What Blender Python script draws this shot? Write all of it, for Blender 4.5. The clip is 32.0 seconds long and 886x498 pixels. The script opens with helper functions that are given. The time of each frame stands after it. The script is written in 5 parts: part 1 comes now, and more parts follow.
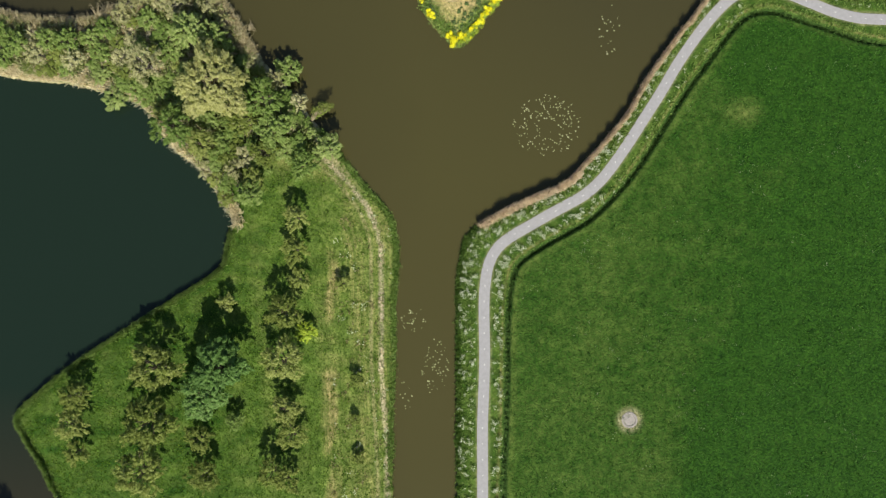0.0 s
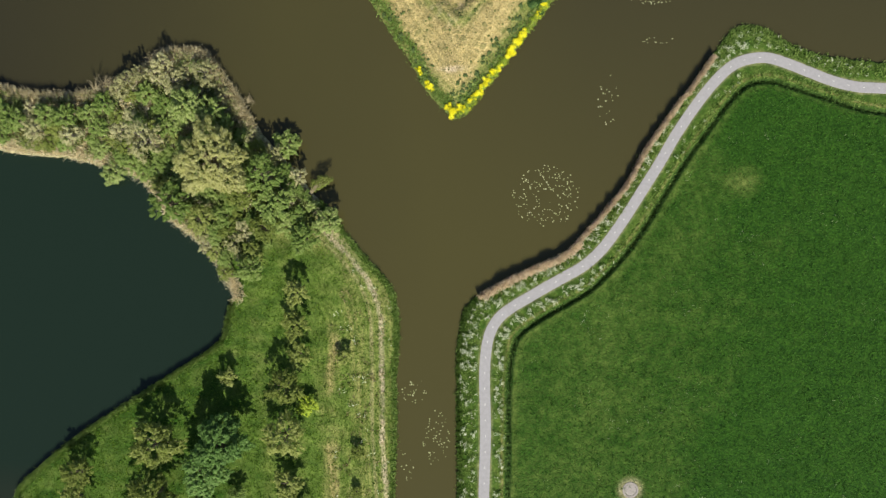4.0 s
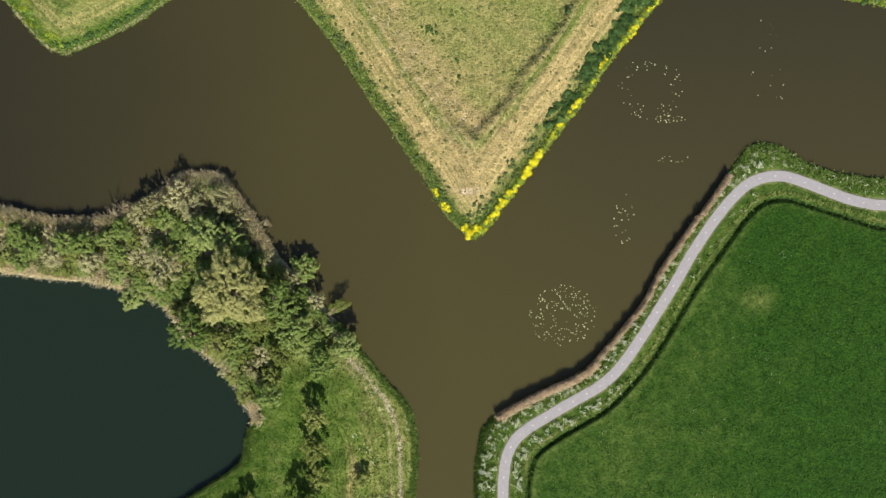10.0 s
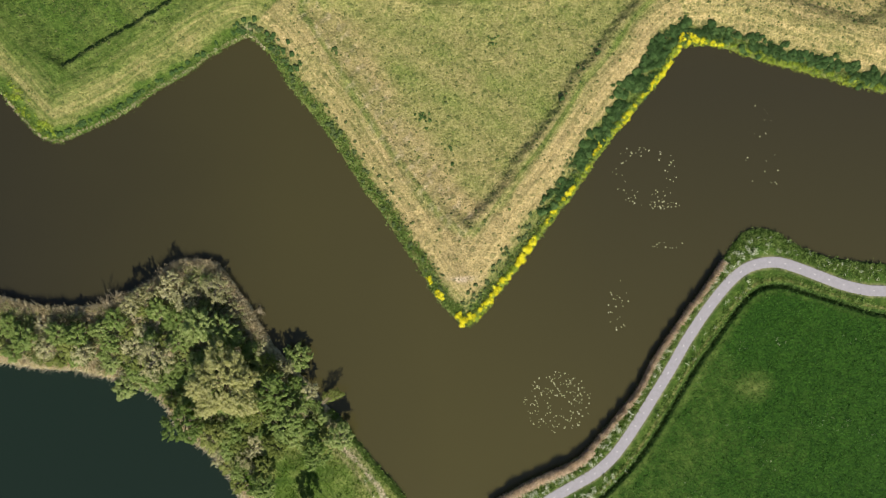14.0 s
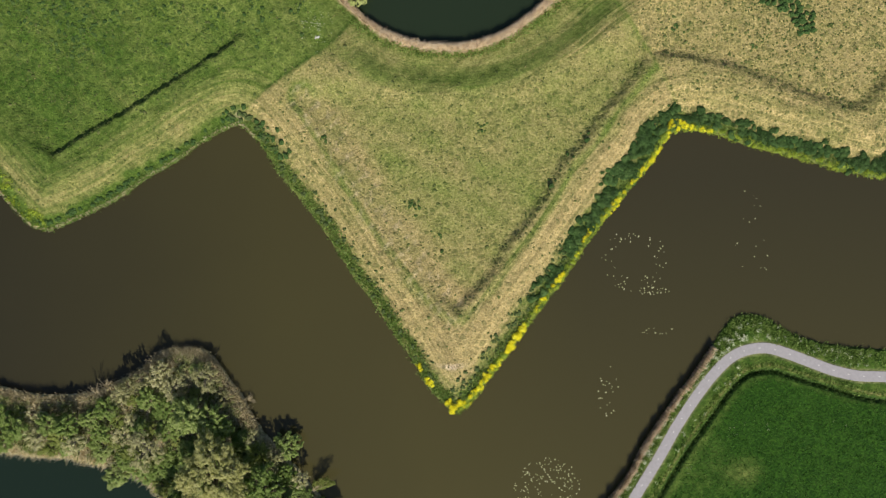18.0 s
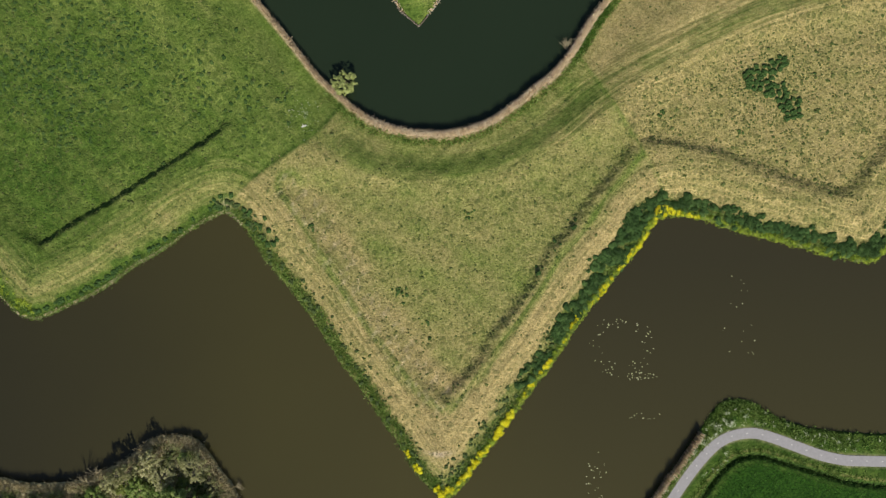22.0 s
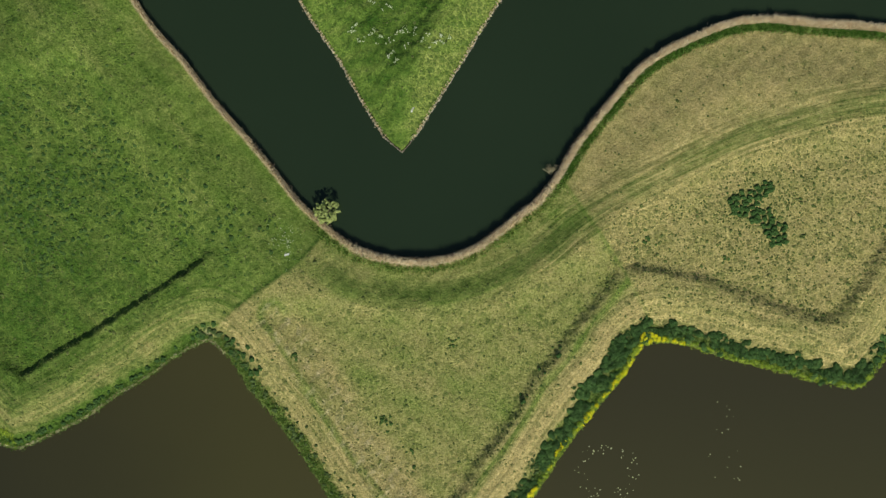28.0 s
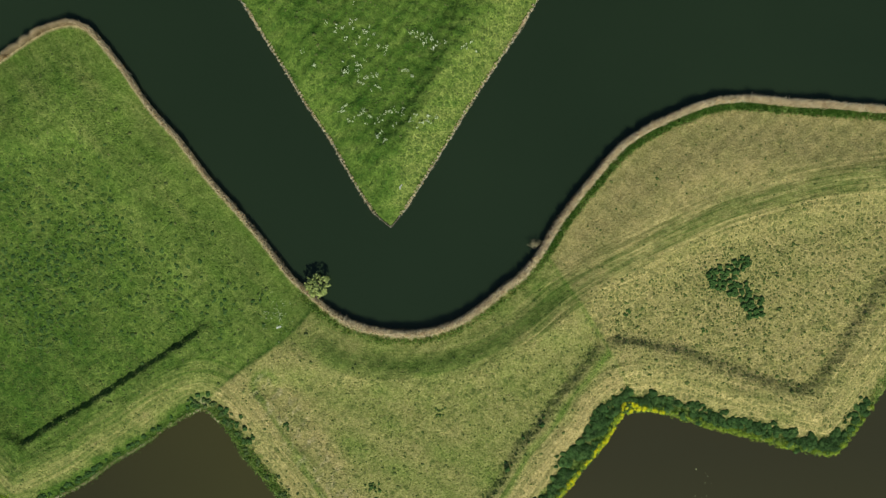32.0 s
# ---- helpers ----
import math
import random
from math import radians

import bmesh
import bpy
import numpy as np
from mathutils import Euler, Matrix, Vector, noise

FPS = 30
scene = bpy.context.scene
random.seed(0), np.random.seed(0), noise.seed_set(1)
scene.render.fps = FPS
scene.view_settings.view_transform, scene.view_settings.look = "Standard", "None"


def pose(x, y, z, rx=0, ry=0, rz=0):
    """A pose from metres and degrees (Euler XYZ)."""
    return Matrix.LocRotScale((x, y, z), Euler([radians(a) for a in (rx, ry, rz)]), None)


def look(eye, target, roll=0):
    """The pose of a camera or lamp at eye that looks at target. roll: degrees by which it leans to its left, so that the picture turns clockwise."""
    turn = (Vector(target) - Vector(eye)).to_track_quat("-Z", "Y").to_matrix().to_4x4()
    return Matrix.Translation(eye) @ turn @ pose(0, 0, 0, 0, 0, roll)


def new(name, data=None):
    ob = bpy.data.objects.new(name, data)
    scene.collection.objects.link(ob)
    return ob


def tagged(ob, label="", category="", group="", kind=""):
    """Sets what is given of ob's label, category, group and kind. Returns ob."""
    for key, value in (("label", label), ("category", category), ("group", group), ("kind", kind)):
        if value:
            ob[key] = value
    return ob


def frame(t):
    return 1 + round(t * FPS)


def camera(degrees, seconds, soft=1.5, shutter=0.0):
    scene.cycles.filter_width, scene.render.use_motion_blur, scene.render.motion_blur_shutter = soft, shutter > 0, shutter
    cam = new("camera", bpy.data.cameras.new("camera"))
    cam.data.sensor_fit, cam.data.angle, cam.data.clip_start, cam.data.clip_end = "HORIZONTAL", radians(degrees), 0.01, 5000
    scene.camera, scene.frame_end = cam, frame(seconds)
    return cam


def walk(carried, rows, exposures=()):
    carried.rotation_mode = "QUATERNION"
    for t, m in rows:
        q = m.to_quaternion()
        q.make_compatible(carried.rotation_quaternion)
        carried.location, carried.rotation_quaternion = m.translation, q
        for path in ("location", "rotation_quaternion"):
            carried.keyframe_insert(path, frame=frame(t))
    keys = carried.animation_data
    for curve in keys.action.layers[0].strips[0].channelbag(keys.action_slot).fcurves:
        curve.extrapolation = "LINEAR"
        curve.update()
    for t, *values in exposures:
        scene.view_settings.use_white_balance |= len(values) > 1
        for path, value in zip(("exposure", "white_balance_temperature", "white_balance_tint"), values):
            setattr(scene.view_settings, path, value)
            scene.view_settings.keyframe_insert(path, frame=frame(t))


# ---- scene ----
# ======== camera ========
cam = camera(62.0, 32.0, soft=1.3)
METRES, EYE, TILT, LEAN, TURN = 130.0, 141.3, -89.363, -0.40, 0.0
ROWS = [
    (0.0, 0.0, 0.0, 0.0, -0.0, 0.0, -0.0),
    (0.5, 0.0017, 0.0004, 0.0129, -0.0, -0.05, 0.05),
    (1.0, 0.0029, 0.0008, 0.0262, -0.01, -0.1, 0.09),
    (1.5, 0.0035, 0.0012, 0.0392, -0.04, -0.1, 0.14),
    (2.0, 0.0035, 0.0014, 0.0529, -0.05, -0.12, 0.18),
    (2.5, 0.0026, 0.0012, 0.0664, -0.07, -0.13, 0.23),
    (3.0, 0.0009, 0.0006, 0.0803, -0.11, -0.14, 0.28),
    (3.5, -0.0008, 0.0, 0.0944, -0.14, -0.16, 0.33),
    (5.5, -0.0107, -0.0018, 0.153, -0.25, -0.28, 0.51),
    (6.0, -0.0133, -0.0024, 0.1675, -0.25, -0.31, 0.56),
    (6.5, -0.0161, -0.0031, 0.1825, -0.25, -0.34, 0.6),
    (7.0, -0.019, -0.0038, 0.1971, -0.26, -0.34, 0.63),
    (7.5, -0.0214, -0.0044, 0.2122, -0.26, -0.35, 0.66),
    (8.0, -0.0229, -0.0046, 0.2284, -0.24, -0.39, 0.68),
    (8.5, -0.0245, -0.0044, 0.2435, -0.23, -0.38, 0.72),
    (9.0, -0.0253, -0.0044, 0.2595, -0.2, -0.4, 0.75),
    (9.5, -0.0262, -0.0041, 0.2761, -0.19, -0.43, 0.78),
    (10.0, -0.0257, -0.0035, 0.2924, -0.14, -0.45, 0.8),
    (10.5, -0.0251, -0.0028, 0.3092, -0.12, -0.48, 0.83),
    (11.0, -0.0243, -0.0021, 0.3254, -0.11, -0.47, 0.86),
    (11.5, -0.0229, -0.0015, 0.3421, -0.1, -0.48, 0.89),
    (12.0, -0.0212, -0.0009, 0.3588, -0.08, -0.51, 0.91),
    (12.5, -0.0195, -0.0004, 0.3751, -0.09, -0.53, 0.93),
    (13.0, -0.0179, -0.0001, 0.3911, -0.1, -0.53, 0.95),
    (13.5, -0.0159, 0.0003, 0.407, -0.1, -0.53, 0.96),
    (14.0, -0.014, 0.0005, 0.4227, -0.11, -0.52, 0.97),
    (14.5, -0.0118, 0.0006, 0.4384, -0.1, -0.51, 0.99),
    (16.5, -0.0023, 0.0012, 0.5026, -0.04, -0.52, 1.06),
    (17.0, -0.0002, 0.0011, 0.5194, -0.05, -0.56, 1.08),
    (17.5, 0.0029, 0.0007, 0.5347, -0.02, -0.52, 1.11),
    (18.0, 0.0047, 0.0006, 0.5514, -0.05, -0.56, 1.13),
    (18.5, 0.0073, 0.0005, 0.5674, -0.05, -0.55, 1.15),
    (19.0, 0.0101, 0.0001, 0.5841, -0.04, -0.59, 1.18),
    (19.5, 0.0127, -0.0002, 0.6007, -0.04, -0.61, 1.21),
    (20.0, 0.0152, -0.0004, 0.6173, -0.05, -0.64, 1.25),
    (20.5, 0.0177, -0.0003, 0.6343, -0.06, -0.7, 1.28),
    (21.0, 0.0206, -0.0002, 0.6494, -0.04, -0.66, 1.32),
    (21.5, 0.024, 0.0, 0.6652, -0.02, -0.65, 1.35),
    (22.0, 0.0264, 0.0003, 0.6818, -0.03, -0.69, 1.37),
    (22.5, 0.029, 0.0005, 0.6974, -0.03, -0.75, 1.4),
    (23.0, 0.0317, 0.0005, 0.713, -0.04, -0.75, 1.43),
    (23.5, 0.0345, 0.0009, 0.7289, -0.04, -0.77, 1.46),
    (24.0, 0.0367, 0.0016, 0.7456, -0.06, -0.83, 1.48),
    (24.5, 0.0392, 0.0028, 0.7615, -0.06, -0.86, 1.51),
    (25.0, 0.0417, 0.0038, 0.7764, -0.06, -0.82, 1.53),
    (25.5, 0.0434, 0.006, 0.7927, -0.08, -0.85, 1.55),
    (27.5, 0.0513, 0.0118, 0.8589, -0.12, -0.98, 1.54),
    (28.0, 0.0532, 0.0093, 0.8746, -0.12, -1.01, 1.54),
    (28.5, 0.0551, 0.0061, 0.8894, -0.13, -1.01, 1.54),
    (29.0, 0.0574, 0.0019, 0.904, -0.14, -1.0, 1.53),
    (29.5, 0.0599, -0.0033, 0.9182, -0.17, -1.0, 1.54),
    (30.0, 0.0628, -0.0078, 0.9319, -0.17, -1.0, 1.53),
    (30.5, 0.066, -0.012, 0.9457, -0.16, -1.02, 1.52),
    (31.0, 0.0694, -0.016, 0.9587, -0.15, -1.02, 1.51),
    (31.5, 0.0728, -0.02, 0.9712, -0.11, -1.0, 1.5),
    (32.0, 0.076, -0.0238, 0.9836, -0.09, -0.98, 1.5),
]
EXPOSURES = [(0.0, 0.43, 6500, 10), (9.0, 0.42, 6500, 16), (13.0, 0.35, 6500, 18), (19.0, 0.09, 6500, 16), (24.0, -0.12, 6500, 10), (32.0, -0.16, 6500, -4)]
walk(cam, [(t, pose(0, 0, EYE, TILT, LEAN, TURN) @ pose(METRES * x, METRES * y, METRES * z, 90 + pitch, roll, yaw)) for t, x, y, z, yaw, pitch, roll in ROWS], EXPOSURES)

# ======== world and sun ========
SUN_ELEVATION, SUN_AZIMUTH = radians(44), radians(168)      # clockwise from +y
world = bpy.data.worlds.new("sky")
scene.world = world
world.use_nodes = True
wn = world.node_tree.nodes
sky = wn.new("ShaderNodeTexSky")
sky.sky_type, sky.sun_disc = "NISHITA", False
sky.sun_elevation, sky.sun_rotation = SUN_ELEVATION, SUN_AZIMUTH
sky.air_density, sky.dust_density = 1.0, 1.0
world.node_tree.links.new(sky.outputs[0], wn["Background"].inputs[0])
wn["Background"].inputs[1].default_value = 0.074
sun_data = bpy.data.lights.new("sun", "SUN")
sun_data.energy, sun_data.angle, sun_data.color = 4.85, radians(0.55), (1.0, 0.93, 0.80)
sun = new("sun", sun_data)
sun_way = Vector((math.sin(SUN_AZIMUTH) * math.cos(SUN_ELEVATION), math.cos(SUN_AZIMUTH) * math.cos(SUN_ELEVATION), math.sin(SUN_ELEVATION)))
sun.matrix_world = look(sun_way * 300, (0, 0, 0))

# ======== materials ========
def material(name, rough=0.8, spec=0.3):
    m = bpy.data.materials.new(name)
    m.use_nodes = True
    b = m.node_tree.nodes["Principled BSDF"]
    b.inputs["Roughness"].default_value = rough
    b.inputs["Specular IOR Level"].default_value = spec
    return m, m.node_tree.nodes, m.node_tree.links, b


def ramp(nodes, links, source, stops):
    r = nodes.new("ShaderNodeValToRGB")
    while len(r.color_ramp.elements) < len(stops):
        r.color_ramp.elements.new(0.5)
    for e, (p, c) in zip(r.color_ramp.elements, stops):
        e.position, e.color = p, (*c, 1)
    links.new(source, r.inputs[0])
    return r.outputs[0]


def noise_node(nodes, links, scale, detail=3.0, rough=0.55, coord=None):
    n = nodes.new("ShaderNodeTexNoise")
    n.inputs["Scale"].default_value, n.inputs["Detail"].default_value, n.inputs["Roughness"].default_value = scale, detail, rough
    if coord is not None:
        links.new(coord, n.inputs["Vector"])
    return n.outputs["Fac"]


def calc(nodes, links, op, a, b, clamp=False):
    n = nodes.new("ShaderNodeMath")
    n.operation, n.use_clamp = op, clamp
    for i, v in enumerate((a, b)):
        if isinstance(v, (int, float)):
            n.inputs[i].default_value = v
        else:
            links.new(v, n.inputs[i])
    return n.outputs[0]


def mix(nodes, links, fac, a, b, blend="MIX"):
    n = nodes.new("ShaderNodeMix")
    n.data_type, n.blend_type = "RGBA", blend
    for i, v in ((0, fac), (6, a), (7, b)):
        if isinstance(v, (int, float)):
            n.inputs[i].default_value = v
        elif isinstance(v, tuple):
            n.inputs[i].default_value = (*v, 1)
        else:
            links.new(v, n.inputs[i])
    return n.outputs[2]


def bump(nodes, links, height, strength, distance, bsdf):
    n = nodes.new("ShaderNodeBump")
    n.inputs["Strength"].default_value, n.inputs["Distance"].default_value = strength, distance
    links.new(height, n.inputs["Height"])
    links.new(n.outputs[0], bsdf.inputs["Normal"])


def leaf_material(name, dark, mid, light, through_light=0.25, rough=0.6):
    """Foliage or grass blades: each loose blade takes its own shade; some light passes through."""
    m, n, l, b = material(name, rough, 0.25)
    g = n.new("ShaderNodeNewGeometry")
    o = n.new("ShaderNodeObjectInfo")
    v = calc(n, l, "ADD", calc(n, l, "MULTIPLY", g.outputs["Random Per Island"], 0.42), calc(n, l, "MULTIPLY", o.outputs["Random"], 0.58))
    tone = noise_node(n, l, 1.1, 2, 0.5, g.outputs["Position"])
    v = calc(n, l, "ADD", v, calc(n, l, "MULTIPLY", calc(n, l, "SUBTRACT", tone, 0.5), 1.3), True)
    c = ramp(n, l, v, [(0.0, dark), (0.5, mid), (1.0, light)])
    l.new(c, b.inputs["Base Color"])
    t = n.new("ShaderNodeBsdfTranslucent")
    l.new(c, t.inputs["Color"])
    x = n.new("ShaderNodeMixShader")
    x.inputs[0].default_value = through_light
    l.new(b.outputs[0], x.inputs[1])
    l.new(t.outputs[0], x.inputs[2])
    l.new(x.outputs[0], n["Material Output"].inputs["Surface"])
    return m


def cushion_material(name, dark, mid, light):
    """Close low foliage seen as a quilted skin: mottled greens with a strong fine relief."""
    m, n, l, b = material(name, 0.75, 0.2)
    g = n.new("ShaderNodeNewGeometry")
    f = noise_node(n, l, 5.5, 4, 0.65, g.outputs["Position"])
    v = calc(n, l, "ADD", calc(n, l, "MULTIPLY", g.outputs["Random Per Island"], 0.4), calc(n, l, "MULTIPLY", calc(n, l, "SUBTRACT", f, 0.2), 1.0), True)
    l.new(ramp(n, l, v, [(0.15, dark), (0.5, mid), (0.95, light)]), b.inputs["Base Color"])
    bump(n, l, f, 1.0, 0.35, b)
    return m


def ground_material():
    """Turf whose dryness, lushness and bare soil follow the land cover, broken up by noise at several sizes."""
    m, n, l, b = material("turf", 0.9, 0.15)
    pos = n.new("ShaderNodeNewGeometry").outputs["Position"]
    att = {}
    for k in ("dry", "lush", "bare", "tuft", "lane", "streak"):
        a = n.new("ShaderNodeAttribute")
        a.attribute_name = k
        att[k] = a.outputs["Fac"]
    big = noise_node(n, l, 0.09, 4, 0.6, pos)
    mid = noise_node(n, l, 0.7, 4, 0.65, pos)
    fine = noise_node(n, l, 2.2, 4, 0.68, pos)
    tiny = noise_node(n, l, 4.6, 3, 0.6, pos)
    warp = n.new("ShaderNodeTexNoise")
    warp.inputs["Scale"].default_value, warp.inputs["Detail"].default_value = 1.3, 3.0
    l.new(pos, warp.inputs["Vector"])
    moved = n.new("ShaderNodeVectorMath")
    moved.operation = "MULTIPLY_ADD"
    l.new(warp.outputs["Color"], moved.inputs[0])
    moved.inputs[1].default_value = (0.40, 0.40, 0.0)
    l.new(pos, moved.inputs[2])
    knob = []
    for sc, way in ((0.80, "F1"), (0.80, "DISTANCE_TO_EDGE"), (1.75, "F1"), (1.75, "DISTANCE_TO_EDGE")):
        v = n.new("ShaderNodeTexVoronoi")
        v.voronoi_dimensions, v.feature = "2D", way
        v.inputs["Scale"].default_value = sc
        l.new(moved.outputs[0], v.inputs["Vector"])
        knob.append(v)
    worm = noise_node(n, l, 1.9, 2, 0.5, moved.outputs[0])
    worm = calc(n, l, "SUBTRACT", 1.0, calc(n, l, "MULTIPLY", calc(n, l, "ABSOLUTE", calc(n, l, "SUBTRACT", worm, 0.5), 0.0), 15.0), True)
    fine_c = ramp(n, l, fine, [(0.38, (0, 0, 0)), (0.62, (1, 1, 1))])
    sway = calc(n, l, "ADD", calc(n, l, "MULTIPLY", calc(n, l, "SUBTRACT", big, 0.5), 0.8), calc(n, l, "MULTIPLY", calc(n, l, "SUBTRACT", mid, 0.5), 0.5))
    sway = calc(n, l, "ADD", sway, calc(n, l, "MULTIPLY", calc(n, l, "SUBTRACT", fine, 0.5), 1.5))
    split = n.new("ShaderNodeSeparateXYZ")
    l.new(pos, split.inputs[0])
    drawn = n.new("ShaderNodeCombineXYZ")
    l.new(calc(n, l, "MULTIPLY", att["lane"], 1.5), drawn.inputs[0])
    l.new(calc(n, l, "MULTIPLY", split.outputs[0], 0.07), drawn.inputs[1])
    l.new(calc(n, l, "MULTIPLY", split.outputs[1], 0.07), drawn.inputs[2])
    grain = calc(n, l, "MULTIPLY", calc(n, l, "SUBTRACT", noise_node(n, l, 1.0, 3, 0.6, drawn.outputs[0]), 0.5), att["streak"])
    sway = calc(n, l, "MULTIPLY", sway, calc(n, l, "SUBTRACT", 1.0, calc(n, l, "MULTIPLY", att["streak"], 0.5)))
    sway = calc(n, l, "ADD", sway, calc(n, l, "MULTIPLY", grain, 2.8))
    edge = calc(n, l, "MULTIPLY", calc(n, l, "SUBTRACT", 1.0, att["dry"]), att["dry"])
    dry = calc(n, l, "ADD", att["dry"], calc(n, l, "MULTIPLY", sway, calc(n, l, "ADD", calc(n, l, "MULTIPLY", edge, 1.6), 0.15)), True)
    edge2 = calc(n, l, "MULTIPLY", calc(n, l, "SUBTRACT", 1.0, att["lush"]), att["lush"])
    lush = calc(n, l, "ADD", att["lush"], calc(n, l, "MULTIPLY", calc(n, l, "SUBTRACT", calc(n, l, "ADD", fine, tiny), calc(n, l, "ADD", mid, 0.5)), calc(n, l, "ADD", calc(n, l, "MULTIPLY", edge2, 2.4), 0.3)), True)
    green = mix(n, l, fine_c, (0.078, 0.134, 0.020), (0.136, 0.208, 0.040))
    straw = mix(n, l, fine_c, (0.246, 0.208, 0.082), (0.328, 0.280, 0.126))
    deep = mix(n, l, fine_c, (0.006, 0.033, 0.002), (0.025, 0.080, 0.006))
    soil = mix(n, l, fine_c, (0.30, 0.25, 0.15), (0.52, 0.45, 0.32))
    c = mix(n, l, dry, green, straw)
    c = mix(n, l, lush, c, deep)
    bare = calc(n, l, "MULTIPLY", att["bare"], calc(n, l, "ADD", calc(n, l, "MULTIPLY", mid, 1.2), 0.2), True)
    c = mix(n, l, bare, c, soil)
    # trodden turf: dark hummocks of two sizes, parted by a net of pale worn trails
    raised = 0.0
    for cell, rim, share, weight, thin in ((knob[0], knob[1], 0.75, 0.50, 0.085), (knob[2], knob[3], 0.62, 0.46, 0.10)):
        pick = n.new("ShaderNodeSeparateColor")
        l.new(cell.outputs["Color"], pick.inputs[0])
        gap = calc(n, l, "SUBTRACT", rim.outputs["Distance"], calc(n, l, "ADD", thin, calc(n, l, "MULTIPLY", pick.outputs[1], 0.16)))
        full = calc(n, l, "MULTIPLY", gap, 6.0, True)
        some = calc(n, l, "MULTIPLY", calc(n, l, "SUBTRACT", calc(n, l, "MULTIPLY", att["tuft"], share), pick.outputs[0]), 5.0, True)
        on = calc(n, l, "MULTIPLY", full, some)
        c = mix(n, l, calc(n, l, "MULTIPLY", on, weight), c, mix(n, l, dry, (0.034, 0.080, 0.013), (0.088, 0.108, 0.032)))
        worn = calc(n, l, "SUBTRACT", 1.0, calc(n, l, "MULTIPLY", rim.outputs["Distance"], 8.5), True)
        c = mix(n, l, calc(n, l, "MULTIPLY", worn, calc(n, l, "MULTIPLY", att["tuft"], 0.85)), c, mix(n, l, 1.0, c, (1.42, 1.36, 1.32), "MULTIPLY"))
        raised = calc(n, l, "ADD", raised, calc(n, l, "MULTIPLY", on, 0.16))
    c = mix(n, l, calc(n, l, "MULTIPLY", worm, 0.28), c, mix(n, l, 1.0, c, (1.75, 1.6, 1.7), "MULTIPLY"))
    shade = ramp(n, l, tiny, [(0.34, (0.75, 0.75, 0.75)), (0.66, (1.24, 1.24, 1.24))])
    c = mix(n, l, 1.0, c, shade, "MULTIPLY")
    c = mix(n, l, 1.0, c, ramp(n, l, mid, [(0.34, (0.84, 0.86, 0.84)), (0.66, (1.16, 1.14, 1.15))]), "MULTIPLY")
    tone = calc(n, l, "ADD", 1.0, calc(n, l, "MULTIPLY", grain, 1.35))
    c = mix(n, l, 1.0, c, tone, "MULTIPLY")
    l.new(c, b.inputs["Base Color"])
    h = calc(n, l, "ADD", calc(n, l, "MULTIPLY", fine, 0.45), calc(n, l, "MULTIPLY", tiny, 0.25))
    h = calc(n, l, "ADD", h, calc(n, l, "MULTIPLY", knob[2].outputs["Distance"], -0.12))
    h = calc(n, l, "ADD", h, raised)
    bump(n, l, h, 1.0, 0.38, b)
    return m


def water_material(name, deep, silty, rough, x_deep=None, axis_used=0, sky_tint=None):
    """Murky water; x_deep: from where to where, along the axis, it turns from deep to silty; the last pair: from where
    to where, northward, mirrored sky is put into the colour, darker and bluer.
    """
    m, n, l, b = material(name, rough, 0.5)
    b.inputs["IOR"].default_value = 1.33
    pos = n.new("ShaderNodeNewGeometry").outputs["Position"]
    cloud = noise_node(n, l, 0.02, 3, 0.5, pos)
    if x_deep:
        xyz = n.new("ShaderNodeSeparateXYZ")
        l.new(pos, xyz.inputs[0])
        along = calc(n, l, "DIVIDE", calc(n, l, "SUBTRACT", xyz.outputs[axis_used], x_deep[0]), x_deep[1] - x_deep[0])
        cloud = calc(n, l, "ADD", along, calc(n, l, "MULTIPLY", calc(n, l, "SUBTRACT", cloud, 0.5), 0.5), True)
    tint = mix(n, l, cloud, deep, silty)
    # mirrored sky painted into the base colour: darker and bluer to the north-east
    if sky_tint:
        north = calc(n, l, "DIVIDE", calc(n, l, "SUBTRACT", xyz.outputs[1], sky_tint[0]), sky_tint[1] - sky_tint[0], True)
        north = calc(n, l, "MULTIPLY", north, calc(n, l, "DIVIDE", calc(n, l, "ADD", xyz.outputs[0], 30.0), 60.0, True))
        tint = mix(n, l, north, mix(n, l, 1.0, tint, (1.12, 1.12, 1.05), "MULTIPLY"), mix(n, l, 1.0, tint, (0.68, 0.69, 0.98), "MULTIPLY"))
    l.new(tint, b.inputs["Base Color"])
    bump(n, l, noise_node(n, l, 2.5, 2, 0.5, pos), 0.05, 0.05, b)
    return m


def plain_material(name, dark, light, scale, rough, relief=0.0):
    m, n, l, b = material(name, rough, 0.3)
    pos = n.new("ShaderNodeNewGeometry").outputs["Position"]
    f = noise_node(n, l, scale, 5, 0.65, pos)
    o = n.new("ShaderNodeObjectInfo").outputs["Random"]
    f2 = calc(n, l, "ADD", calc(n, l, "MULTIPLY", f, 0.75), calc(n, l, "MULTIPLY", o, 0.25))
    l.new(ramp(n, l, f2, [(0.25, dark), (0.75, light)]), b.inputs["Base Color"])
    if relief:
        bump(n, l, f, 0.6, relief, b)
    return m


